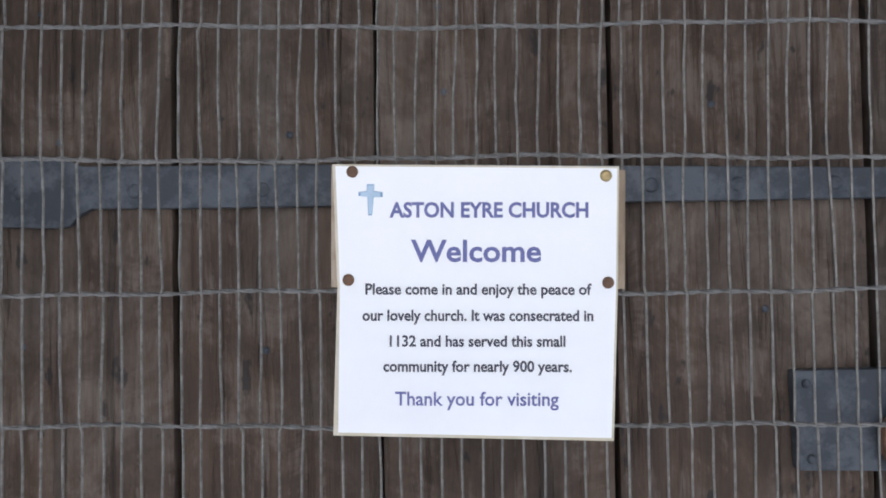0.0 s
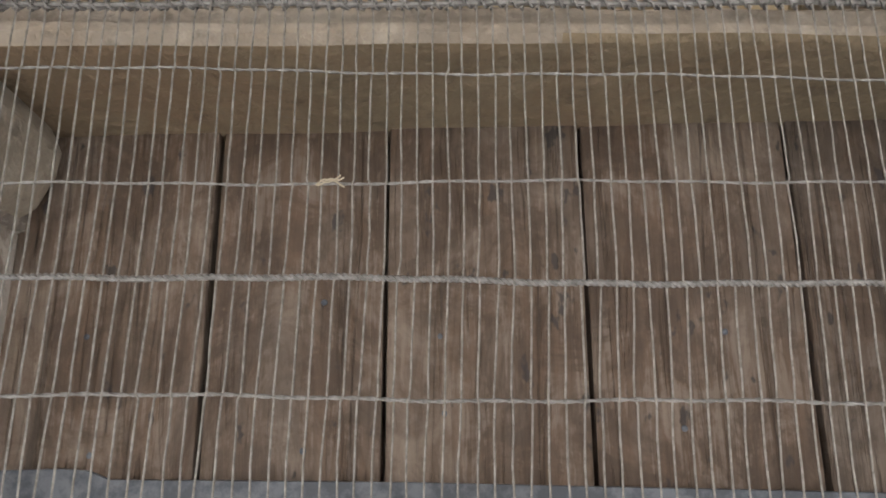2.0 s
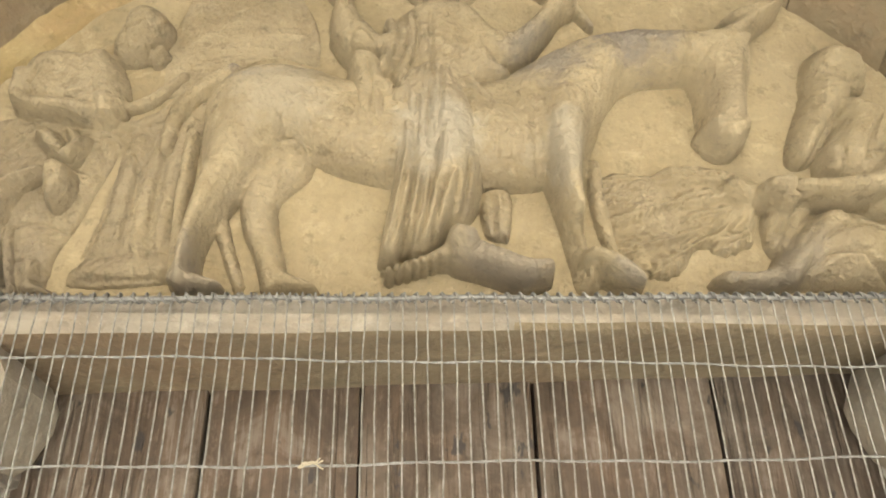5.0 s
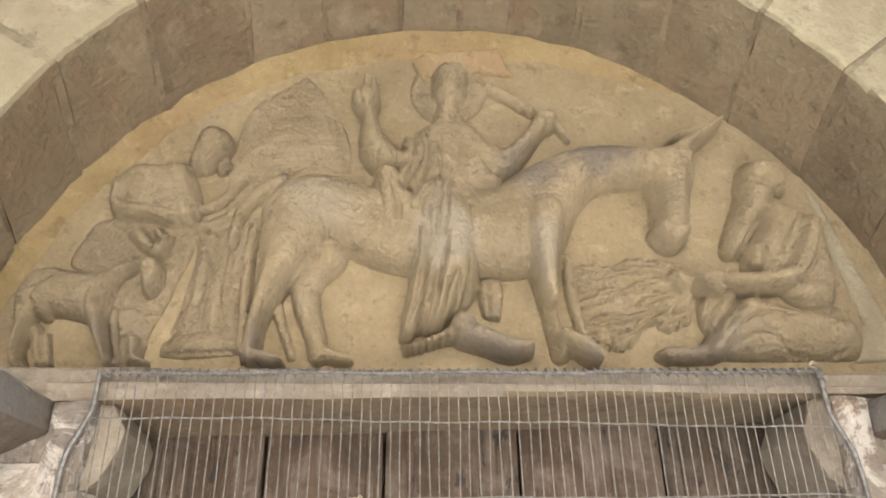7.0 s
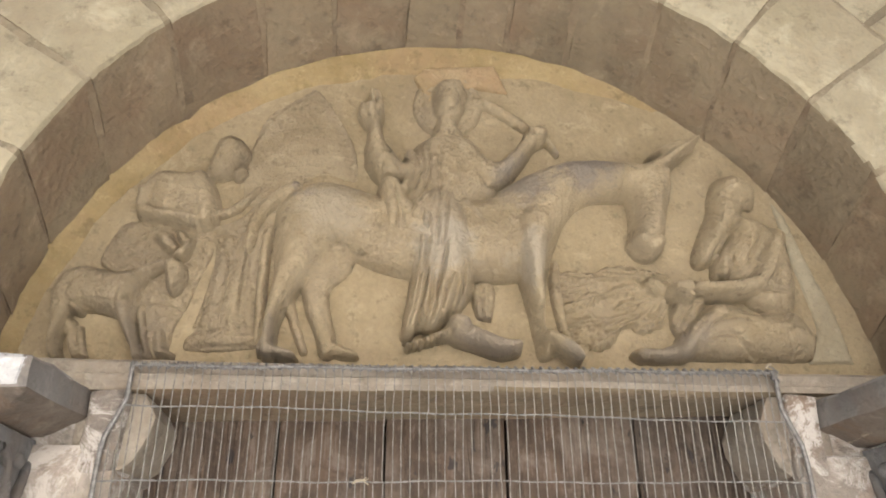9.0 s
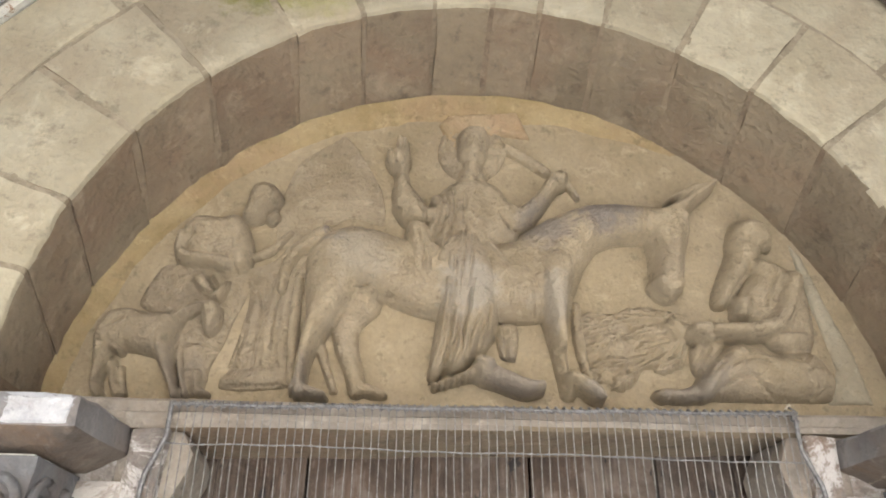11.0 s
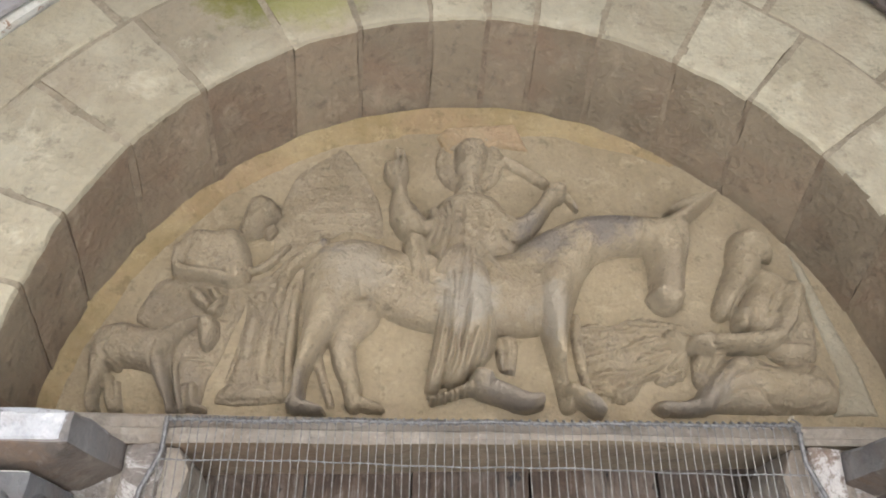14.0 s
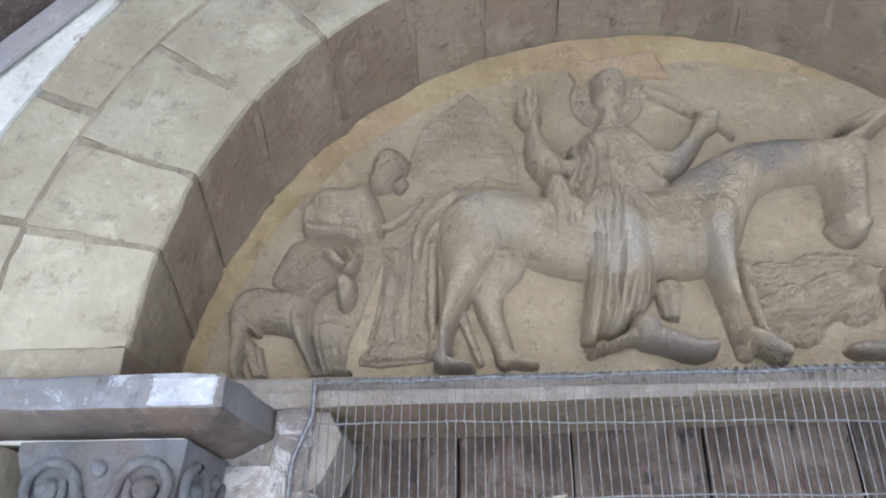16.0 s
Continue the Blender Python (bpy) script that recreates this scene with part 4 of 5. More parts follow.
    rider.limb(0.022, (0.127, 2.754, 0.0142), (0.174, 2.725, 0.0142), (0.219, 2.694, 0.0154))
    rider.limb(0.022, (0.266, 2.663, 0.0103), (0.291, 2.623, 0.0064))
    rider.line(-0.0080, 0.0037, (0.212, 2.638), (0.229, 2.622), (0.240, 2.605))
    rider.line(-0.0050, 0.0031, (0.233, 2.660), (0.239, 2.631))
    rider.form(0.064, 0.0291, (0.009, 2.773), (0.022, 2.790), (0.051, 2.798), (0.079, 2.794), (0.089, 2.769), (0.082, 2.737), (0.070, 2.720), (0.043, 2.713), (0.019, 2.718), (0.011, 2.740))
    rider.limb(0.066, (0.045, 2.760, 0.0394), (0.045, 2.723, 0.0365))
    rider.limb(0.044, (0.043, 2.699, 0.0251), (0.043, 2.681, 0.0263), (0.043, 2.655, 0.0373))
    rider.line(-0.0040, 0.0031, (0.021, 2.749), (0.031, 2.759), (0.038, 2.747), (0.031, 2.738))
    rider.line(-0.0030, 0.0031, (0.048, 2.757), (0.051, 2.733))
    rider.line(-0.0070, 0.0035, (-0.036, 2.588), (-0.026, 2.549), (-0.041, 2.500))
    rider.line(-0.0070, 0.0036, (-0.022, 2.608), (-0.012, 2.550), (-0.034, 2.492))
    rider.line(-0.0070, 0.0036, (-0.005, 2.618), (0.002, 2.551), (-0.013, 2.483), (-0.038, 2.442))
    rider.line(-0.0070, 0.0036, (0.021, 2.605), (0.023, 2.497), (0.019, 2.419), (0.012, 2.332))
    rider.line(-0.0070, 0.0035, (0.040, 2.485), (0.035, 2.419), (0.026, 2.357))
    rider.line(-0.0070, 0.0034, (-0.050, 2.481), (-0.031, 2.456), (-0.044, 2.417))
    rider.line(-0.0070, 0.0034, (-0.011, 2.443), (-0.019, 2.392), (-0.023, 2.343))
    rider.line(-0.0070, 0.0034, (0.002, 2.431), (-0.001, 2.368), (-0.011, 2.295))
    rider.line(-0.0100, 0.0032, (-0.014, 2.312), (-0.028, 2.219), (-0.039, 2.169))
    rider.line(0.0050, 0.0032, (-0.007, 2.312), (-0.021, 2.220), (-0.031, 2.169))
    rider.line(-0.0100, 0.0032, (-0.001, 2.312), (-0.011, 2.242), (-0.029, 2.173))
    rider.line(0.0050, 0.0033, (0.006, 2.313), (-0.004, 2.243), (-0.022, 2.173))
    rider.line(-0.0100, 0.0032, (0.009, 2.301), (0.002, 2.231), (-0.015, 2.176))
    rider.line(0.0050, 0.0032, (0.017, 2.301), (0.010, 2.232), (-0.008, 2.176))
    rider.line(-0.0100, 0.0032, (0.020, 2.289), (0.012, 2.220), (-0.003, 2.180))
    rider.line(0.0050, 0.0032, (0.028, 2.290), (0.019, 2.221), (0.005, 2.180))
    rider.line(-0.0100, 0.0033, (0.046, 2.296), (0.030, 2.243), (0.020, 2.189))
    rider.line(0.0050, 0.0033, (0.054, 2.296), (0.037, 2.244), (0.028, 2.190))
    rider.line(-0.0100, 0.0033, (0.058, 2.291), (0.047, 2.233), (0.033, 2.196))
    rider.line(0.0050, 0.0033, (0.066, 2.291), (0.054, 2.233), (0.040, 2.197))
    rider.line(-0.0100, 0.0033, (-0.024, 2.384), (-0.021, 2.336), (-0.031, 2.265), (-0.040, 2.208))
    rider.line(0.0050, 0.0033, (-0.016, 2.385), (-0.014, 2.336), (-0.023, 2.265), (-0.033, 2.208))
    rider.line(-0.0100, 0.0033, (0.073, 2.327), (0.067, 2.267), (0.056, 2.226))
    rider.line(0.0050, 0.0033, (0.080, 2.327), (0.075, 2.268), (0.064, 2.226))
    rider.line(-0.0100, 0.0033, (0.035, 2.362), (0.027, 2.301), (0.016, 2.255))
    rider.line(0.0050, 0.0033, (0.042, 2.362), (0.034, 2.302), (0.023, 2.255))
    rider.line(-0.0060, 0.0034, (-0.099, 2.506), (-0.092, 2.440), (-0.094, 2.365))
    rider.line(-0.0060, 0.0034, (-0.076, 2.507), (-0.065, 2.441), (-0.067, 2.366))
    rider.line(-0.0100, 0.0033, (-0.080, 2.353), (-0.058, 2.351), (-0.036, 2.342))
    rider.limb(0.070, (0.078, 2.467, 0.0141), (0.118, 2.417, 0.0105), (0.171, 2.380, 0.0081))
    rider.line(-0.0060, 0.0029, (0.073, 2.463), (0.118, 2.416), (0.169, 2.377))
    rider.form(0.054, 0.0111, (-0.049, 2.172), (-0.030, 2.171), (0.012, 2.187), (0.043, 2.205), (0.048, 2.176), (0.025, 2.172), (-0.027, 2.164), (-0.046, 2.165))
    rider.limb(0.058, (-0.038, 2.158, 0.0069), (-0.036, 2.156, 0.0063))
    rider.limb(0.058, (-0.027, 2.162, 0.0069), (-0.025, 2.160, 0.0064))
    rider.limb(0.058, (-0.015, 2.166, 0.0069), (-0.013, 2.163, 0.0064))
    rider.limb(0.058, (-0.004, 2.169, 0.0069), (-0.001, 2.167, 0.0064))
    rider.limb(0.058, (0.008, 2.173, 0.0069), (0.010, 2.171, 0.0064))
    rider.limb(0.058, (0.020, 2.177, 0.0070), (0.022, 2.175, 0.0064))
    rider.limb(0.058, (0.032, 2.181, 0.0070), (0.034, 2.179, 0.0064))
    rider.limb(0.090, (0.056, 2.200, 0.0215), (0.069, 2.196, 0.0215))
    rider.limb(0.076, (0.063, 2.190, 0.0259), (0.101, 2.175, 0.0216), (0.143, 2.158, 0.0194), (0.175, 2.159, 0.0141))
    rider.line(-0.0060, 0.0031, (0.046, 2.165), (0.071, 2.177), (0.084, 2.193))
    rider.line(-0.0050, 0.0031, (0.102, 2.156), (0.123, 2.145), (0.154, 2.139))
    rider.form(0.022, 0.0103, (0.094, 2.297), (0.138, 2.299), (0.134, 2.228), (0.121, 2.221), (0.098, 2.233))
    rider.line(0.0040, 0.0034, (0.120, 2.292), (0.118, 2.221))
    rider.line(-0.0050, 0.0034, (0.109, 2.292), (0.108, 2.225))
    # palm branch
    palm_branch.form(0.005, 0.0188, (0.263, 2.322), (0.295, 2.341), (0.360, 2.341), (0.416, 2.360), (0.469, 2.352), (0.518, 2.335), (0.517, 2.298), (0.495, 2.236), (0.463, 2.207), (0.406, 2.211), (0.384, 2.181), (0.344, 2.161), (0.323, 2.176), (0.284, 2.185), (0.266, 2.255))
    palm_branch.limb(0.018, (0.503, 2.311, 0.0084), (0.440, 2.327, 0.0060), (0.356, 2.320, 0.0047), (0.268, 2.305, 0.0035))
    palm_branch.limb(0.018, (0.503, 2.309, 0.0084), (0.436, 2.294, 0.0059), (0.341, 2.277, 0.0046), (0.264, 2.242, 0.0034))
    palm_branch.limb(0.018, (0.502, 2.301, 0.0083), (0.443, 2.255, 0.0070), (0.359, 2.225, 0.0046), (0.272, 2.202, 0.0034))
    palm_branch.limb(0.018, (0.501, 2.296, 0.0083), (0.440, 2.236, 0.0058), (0.398, 2.216, 0.0046), (0.330, 2.168, 0.0034))
    palm_branch.limb(0.018, (0.504, 2.294, 0.0071), (0.484, 2.256, 0.0059), (0.474, 2.226, 0.0047))
    palm_branch.limb(0.042, (0.468, 2.309, 0.0178), (0.485, 2.295, 0.0189), (0.499, 2.298, 0.0166))
    palm_branch.leaf(0.019, 0.0181, (0.362, 2.322), (0.272, 2.324))
    palm_branch.leaf(0.019, 0.0116, (0.368, 2.317), (0.265, 2.290))
    palm_branch.leaf(0.019, 0.0196, (0.450, 2.332), (0.358, 2.337))
    palm_branch.leaf(0.019, 0.0118, (0.488, 2.333), (0.423, 2.339))
    palm_branch.leaf(0.019, 0.0169, (0.455, 2.310), (0.373, 2.283))
    palm_branch.leaf(0.019, 0.0194, (0.478, 2.280), (0.386, 2.251))
    palm_branch.leaf(0.019, 0.0179, (0.364, 2.285), (0.310, 2.269))
    palm_branch.leaf(0.019, 0.0114, (0.330, 2.267), (0.269, 2.249))
    palm_branch.leaf(0.019, 0.0176, (0.379, 2.230), (0.289, 2.216))
    palm_branch.leaf(0.019, 0.0100, (0.346, 2.215), (0.268, 2.197))
    palm_branch.leaf(0.019, 0.0213, (0.388, 2.206), (0.330, 2.170))
    palm_branch.leaf(0.019, 0.0204, (0.482, 2.237), (0.423, 2.209))
    palm_branch.leaf(0.019, 0.0127, (0.429, 2.238), (0.380, 2.211))
    palm_branch.leaf(0.019, 0.0128, (0.475, 2.256), (0.481, 2.213))
    palm_branch.leaf(0.019, 0.0102, (0.343, 2.302), (0.277, 2.280))
    palm_branch.leaf(0.019, 0.0099, (0.316, 2.191), (0.281, 2.179))
    # seated figure
    seated_figure.form(0.040, 0.0369, (0.685, 2.465), (0.737, 2.464), (0.777, 2.435), (0.791, 2.376), (0.784, 2.282), (0.754, 2.251), (0.683, 2.262), (0.656, 2.313), (0.617, 2.330), (0.614, 2.355), (0.648, 2.410))
    seated_figure.form(0.056, 0.0486, (0.500, 2.151), (0.500, 2.178), (0.534, 2.214), (0.580, 2.255), (0.617, 2.274), (0.648, 2.269), (0.689, 2.252), (0.762, 2.261), (0.794, 2.228), (0.808, 2.193), (0.798, 2.162), (0.779, 2.151), (0.638, 2.147))
    seated_figure.limb(0.062, (0.595, 2.239, 0.0281), (0.546, 2.201, 0.0253), (0.512, 2.160, 0.0204))
    seated_figure.limb(0.060, (0.624, 2.214, 0.0351), (0.703, 2.207, 0.0377), (0.753, 2.194, 0.0354))
    seated_figure.form(0.058, 0.0325, (0.629, 2.534), (0.644, 2.566), (0.671, 2.579), (0.705, 2.573), (0.728, 2.553), (0.732, 2.520), (0.726, 2.504), (0.703, 2.497), (0.666, 2.503), (0.639, 2.511))
    seated_figure.form(0.046, 0.0345, (0.626, 2.526), (0.618, 2.487), (0.592, 2.434), (0.569, 2.379), (0.572, 2.353), (0.598, 2.353), (0.619, 2.375), (0.658, 2.429), (0.698, 2.475), (0.699, 2.510), (0.660, 2.534))
    seated_figure.limb(0.030, (0.721, 2.520, 0.0117), (0.721, 2.506, 0.0090))
    seated_figure.limb(0.050, (0.630, 2.365, 0.0196), (0.622, 2.336, 0.0170))
    seated_figure.limb(0.048, (0.679, 2.454, 0.0227), (0.722, 2.429, 0.0328), (0.746, 2.395, 0.0351))
    seated_figure.limb(0.066, (0.747, 2.414, 0.0326), (0.720, 2.350, 0.0319), (0.685, 2.309, 0.0254), (0.619, 2.296, 0.0215), (0.548, 2.293, 0.0189))
    seated_figure.limb(0.086, (0.526, 2.287, 0.0199), (0.502, 2.287, 0.0152))
    seated_figure.limb(0.070, (0.522, 2.277, 0.0105), (0.538, 2.270, 0.0094))
    seated_figure.limb(0.046, (0.522, 2.167, 0.0228), (0.475, 2.154, 0.0170), (0.427, 2.156, 0.0135))
    seated_figure.limb(0.044, (0.418, 2.154, 0.0090), (0.433, 2.147, 0.0090))
    seated_figure.form(0.030, 0.0134, (0.515, 2.271), (0.581, 2.274), (0.556, 2.233), (0.526, 2.198), (0.507, 2.204), (0.502, 2.233))
    seated_figure.line(-0.0070, 0.0035, (0.546, 2.263), (0.520, 2.226), (0.506, 2.198))
    seated_figure.line(-0.0060, 0.0035, (0.530, 2.265), (0.508, 2.226))
    seated_figure.line(-0.0070, 0.0037, (0.598, 2.473), (0.573, 2.405), (0.562, 2.353))
    seated_figure.line(-0.0070, 0.0037, (0.675, 2.462), (0.629, 2.407), (0.590, 2.347))
    seated_figure.line(-0.0070, 0.0037, (0.619, 2.479), (0.633, 2.471), (0.632, 2.455))
    seated_figure.line(-0.0070, 0.0037, (0.718, 2.435), (0.693, 2.388), (0.673, 2.349))
    seated_figure.line(-0.0070, 0.0037, (0.649, 2.374), (0.649, 2.348), (0.640, 2.323))
    seated_figure.line(-0.0070, 0.0037, (0.752, 2.390), (0.731, 2.338), (0.699, 2.299))
    seated_figure.line(-0.0070, 0.0036, (0.684, 2.293), (0.720, 2.297), (0.758, 2.296))
    seated_figure.line(-0.0070, 0.0035, (0.683, 2.237), (0.727, 2.224), (0.752, 2.248))
    seated_figure.line(-0.0070, 0.0034, (0.546, 2.166), (0.579, 2.189), (0.622, 2.187), (0.656, 2.160), (0.728, 2.150), (0.769, 2.171))
    seated_figure.line(-0.0070, 0.0034, (0.621, 2.182), (0.651, 2.162), (0.671, 2.151))
    seated_figure.line(-0.0070, 0.0034, (0.563, 2.206), (0.606, 2.228), (0.663, 2.223))
    seated_figure.line(-0.0070, 0.0034, (0.558, 2.222), (0.533, 2.197))
    seated_figure.line(0.0040, 0.0037, (0.682, 2.457), (0.639, 2.407), (0.600, 2.350))
    seated_figure.line(0.0040, 0.0045, (0.551, 2.158), (0.584, 2.181), (0.620, 2.178))
    seated_figure.line(-0.0030, 0.0032, (0.638, 2.529), (0.652, 2.535))
    # border stone
    border_stone.panel(0.008, (0.776, 2.529), (0.802, 2.489), (0.832, 2.371), (0.867, 2.261), (0.885, 2.149), (0.786, 2.147), (0.820, 2.223), (0.811, 2.285), (0.792, 2.390))
    # patch stone
    patch_stone.panel(0.014, (-0.034, 2.819), (-0.010, 2.847), (0.158, 2.866), (0.187, 2.788), (0.114, 2.795), (-0.003, 2.740))
    labels = {"foal": "low-relief carved foal", "standing_figure": "low-relief carved figure in a long robe", "tree_panel": "flat carved foliage panel",
              "donkey": "large carved donkey in half relief", "rider": "carved rider in a pleated robe, side-saddle", "palm_branch": "carved leafy branches",
              "seated_figure": "carved seated bearded figure", "border_stone": "pale stone strip at the edge of the relief", "patch_stone": "reddish patch of stone behind the head"}
    for name, r in zip(labels, (foal, standing_figure, tree_panel, donkey, rider, palm_branch, seated_figure, border_stone, patch_stone)):
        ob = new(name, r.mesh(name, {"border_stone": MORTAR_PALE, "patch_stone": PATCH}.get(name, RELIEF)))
        ob.parent = tym
        tagged(ob, labels[name])
    # the ground of the relief
    n = 160
    rows = []
    for f in [k / 40 for k in range(41)]:
        row = []
        for i in range(n + 1):
            a = 180 * i / n
            x, z = arc(R_REAR + 0.01, a, Z_REAR)
            z = max(z, 2.07)
            row.append((CX + (x - CX) * f, BACK, 2.07 + (z - 2.07) * f))
        rows.append(row)
    front = loft(rows)
    ret = bmesh.ops.extrude_face_region(front, geom=front.faces[:])
    bmesh.ops.translate(front, verts=[v for v in ret["geom"] if isinstance(v, bmesh.types.BMVert)], vec=(0, 0.17, 0))
    bmesh.ops.recalc_face_normals(front, faces=front.faces[:])
    part("relief_ground", wobble(wobble(front, 0.003, 9.0), 0.0015, 40.0), GROUND_STONE, tym, "flat ochre stone ground of the relief")
    # lintel ledge on which the figures stand, with a rounded lower edge
    prof = [(0.86, 2.047), (0.612, 2.055), (0.598, 2.058), (0.591, 2.066), (0.5925, 2.078), (0.600, 2.081), (0.600, 2.100), (0.606, 2.106), (0.66, 2.110), (0.70, 2.112), (0.86, 2.112)]
    xs = np.linspace(CX - 0.865, CX + 0.865, 90)
    rows = [[(x, y + 0.003 * noise.noise(Vector((x * 9, y * 20, z * 20))), z + 0.003 * noise.noise(Vector((x * 7, 5, z * 9))) + (x - CX) * (0.033 if z < 2.05 else 0.011 if z < 2.06 else 0.0)) for y, z in prof] for x in xs]
    bm = loft(rows, closed=True)
    bmesh.ops.recalc_face_normals(bm, faces=bm.faces[:])
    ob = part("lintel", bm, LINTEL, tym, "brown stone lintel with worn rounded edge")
    # downward faces take the browner soffit colour, which has some shade in it
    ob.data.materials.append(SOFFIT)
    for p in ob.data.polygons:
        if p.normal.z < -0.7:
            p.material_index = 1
    # mortar fillet between relief and arch
    rows = []
    for i in range(73):
        a = 56 + 116 * i / 72
        w = (0.15 + 0.85 * min(1.0, max(0.0, (a - 56) / 22))) * (0.042 + 0.012 * noise.noise(Vector((a * 0.07, 3, 0))) + 0.03 * max(0.0, 1 - abs(a - 92) / 30))
        y = (0.012 + 0.006 * noise.noise(Vector((a * 0.2, 9, 0)))) * min(1.0, max(0.0, (a - 56) / 24))
        rows.append([(*arc(R_REAR + 0.012, a, Z_REAR), BACK - y * 1.5), (*arc(R_REAR - 0.004, a, Z_REAR), BACK - y), (*arc(R_REAR - w * 0.6, a, Z_REAR), BACK - y * 0.6), (*arc(R_REAR - w, a, Z_REAR), BACK + 0.004)])
    bm = loft([[(x, y, z) for x, z, y in row] for row in rows])
    part("mortar_fillet", wobble(bm, 0.003, 20.0), OCHRE, tym, "ochre mortar fillet round the relief")


build_tympanum()

# ---- the oak door ----
DOOR_Y = 0.79


def build_door():
    door = thing("plank_door", "weathered brown oak plank door with iron strap hinges", "door")
    edges = [-0.535, -0.290, -0.075, 0.171, 0.440, 0.675]
    for k, (a, b) in enumerate(zip(edges, edges[1:])):
        bm = block(a + 0.003, b - 0.003, DOOR_Y + 0.003 * (k % 2), DOOR_Y + 0.05, 0.02, 2.075, 0.003)
        bmesh.ops.bisect_plane(bm, geom=bm.verts[:] + bm.edges[:] + bm.faces[:], plane_co=(0, 0, 1.2), plane_no=(0, 0, 1))
        part("plank", wobble(bm, 0.0015, 6.0, k), OAK, door)
    part("backing_board", block(-0.535, 0.675, DOOR_Y + 0.052, DOOR_Y + 0.08, 0.02, 2.04, 0.003), TIMBER, door)

    def strap(z, name):
        top = [(-0.535, z + 0.056), (-0.44, z + 0.058), (-0.41, z + 0.056), (-0.385, z + 0.046), (-0.05, z + 0.042), (0.60, z + 0.026)]
        low = [(0.60, z - 0.002), (0.30, z - 0.002), (-0.30, z), (-0.375, z + 0.001), (-0.388, z - 0.006), (-0.398, z - 0.017), (-0.415, z - 0.019), (-0.535, z - 0.014)]
        s = part(name, prism(top + low, "y", DOOR_Y - 0.008, DOOR_Y + 0.006, 0.0015), IRON, door, "blue-grey painted iron strap hinge")
        for x in (-0.45, -0.33, -0.195, -0.10, 0.05, 0.21, 0.30, 0.40, 0.46):
            b = bmesh.new()
            bmesh.ops.create_uvsphere(b, u_segments=10, v_segments=6, radius=0.008)
            bmesh.ops.scale(b, verts=b.verts[:], vec=(1, 0.28, 1))
            bmesh.ops.translate(b, verts=b.verts[:], vec=(x, DOOR_Y - 0.008, z + 0.019 - 0.006 * (x + 0.4)))
            part("stud", b, IRON, s, smooth=True)

    strap(1.567, "strap_hinge")
    strap(0.50, "strap_hinge")
    lock = part("lock_plate", prism([(0.350, 1.388), (0.353, 1.286), (0.52, 1.283), (0.518, 1.390)], "y", DOOR_Y - 0.012, DOOR_Y + 0.004, 0.002), IRON, door, "dark iron lock plate")
    for x, z in ((0.362, 1.375), (0.365, 1.298), (0.505, 1.375), (0.505, 1.298)):
        b = bmesh.new()
        bmesh.ops.create_uvsphere(b, u_segments=10, v_segments=6, radius=0.005)
        bmesh.ops.translate(b, verts=b.verts[:], vec=(x, DOOR_Y - 0.012, z))
        part("stud", b, IRON, lock, smooth=True)
    ring = [(0.470 + 0.034 * math.cos(a), DOOR_Y - 0.022, 1.318 + 0.034 * math.sin(a)) for a in np.linspace(0, 2 * math.pi, 25)]
    part("handle_ring", tube(ring, 0.007, 8), RUST, lock, "rusty brown ring handle", True)
    # old nail heads
    rng = random.Random(4)
    for x in (-0.40, -0.20, 0.03, 0.30, 0.55):
        for z in (1.80, 1.66, 1.43):
            b = bmesh.new()
            bmesh.ops.create_uvsphere(b, u_segments=8, v_segments=6, radius=0.004)
            bmesh.ops.scale(b, verts=b.verts[:], vec=(1, 0.5, 1))
            bmesh.ops.translate(b, verts=b.verts[:], vec=(x + rng.uniform(-0.06, 0.06), DOOR_Y + 0.0005, z + rng.uniform(-0.03, 0.03)))
            part("nail", b, IRON, door, smooth=True)


build_door()

# ---- the wire mesh in front of the door ----
MESH_Y = 0.579


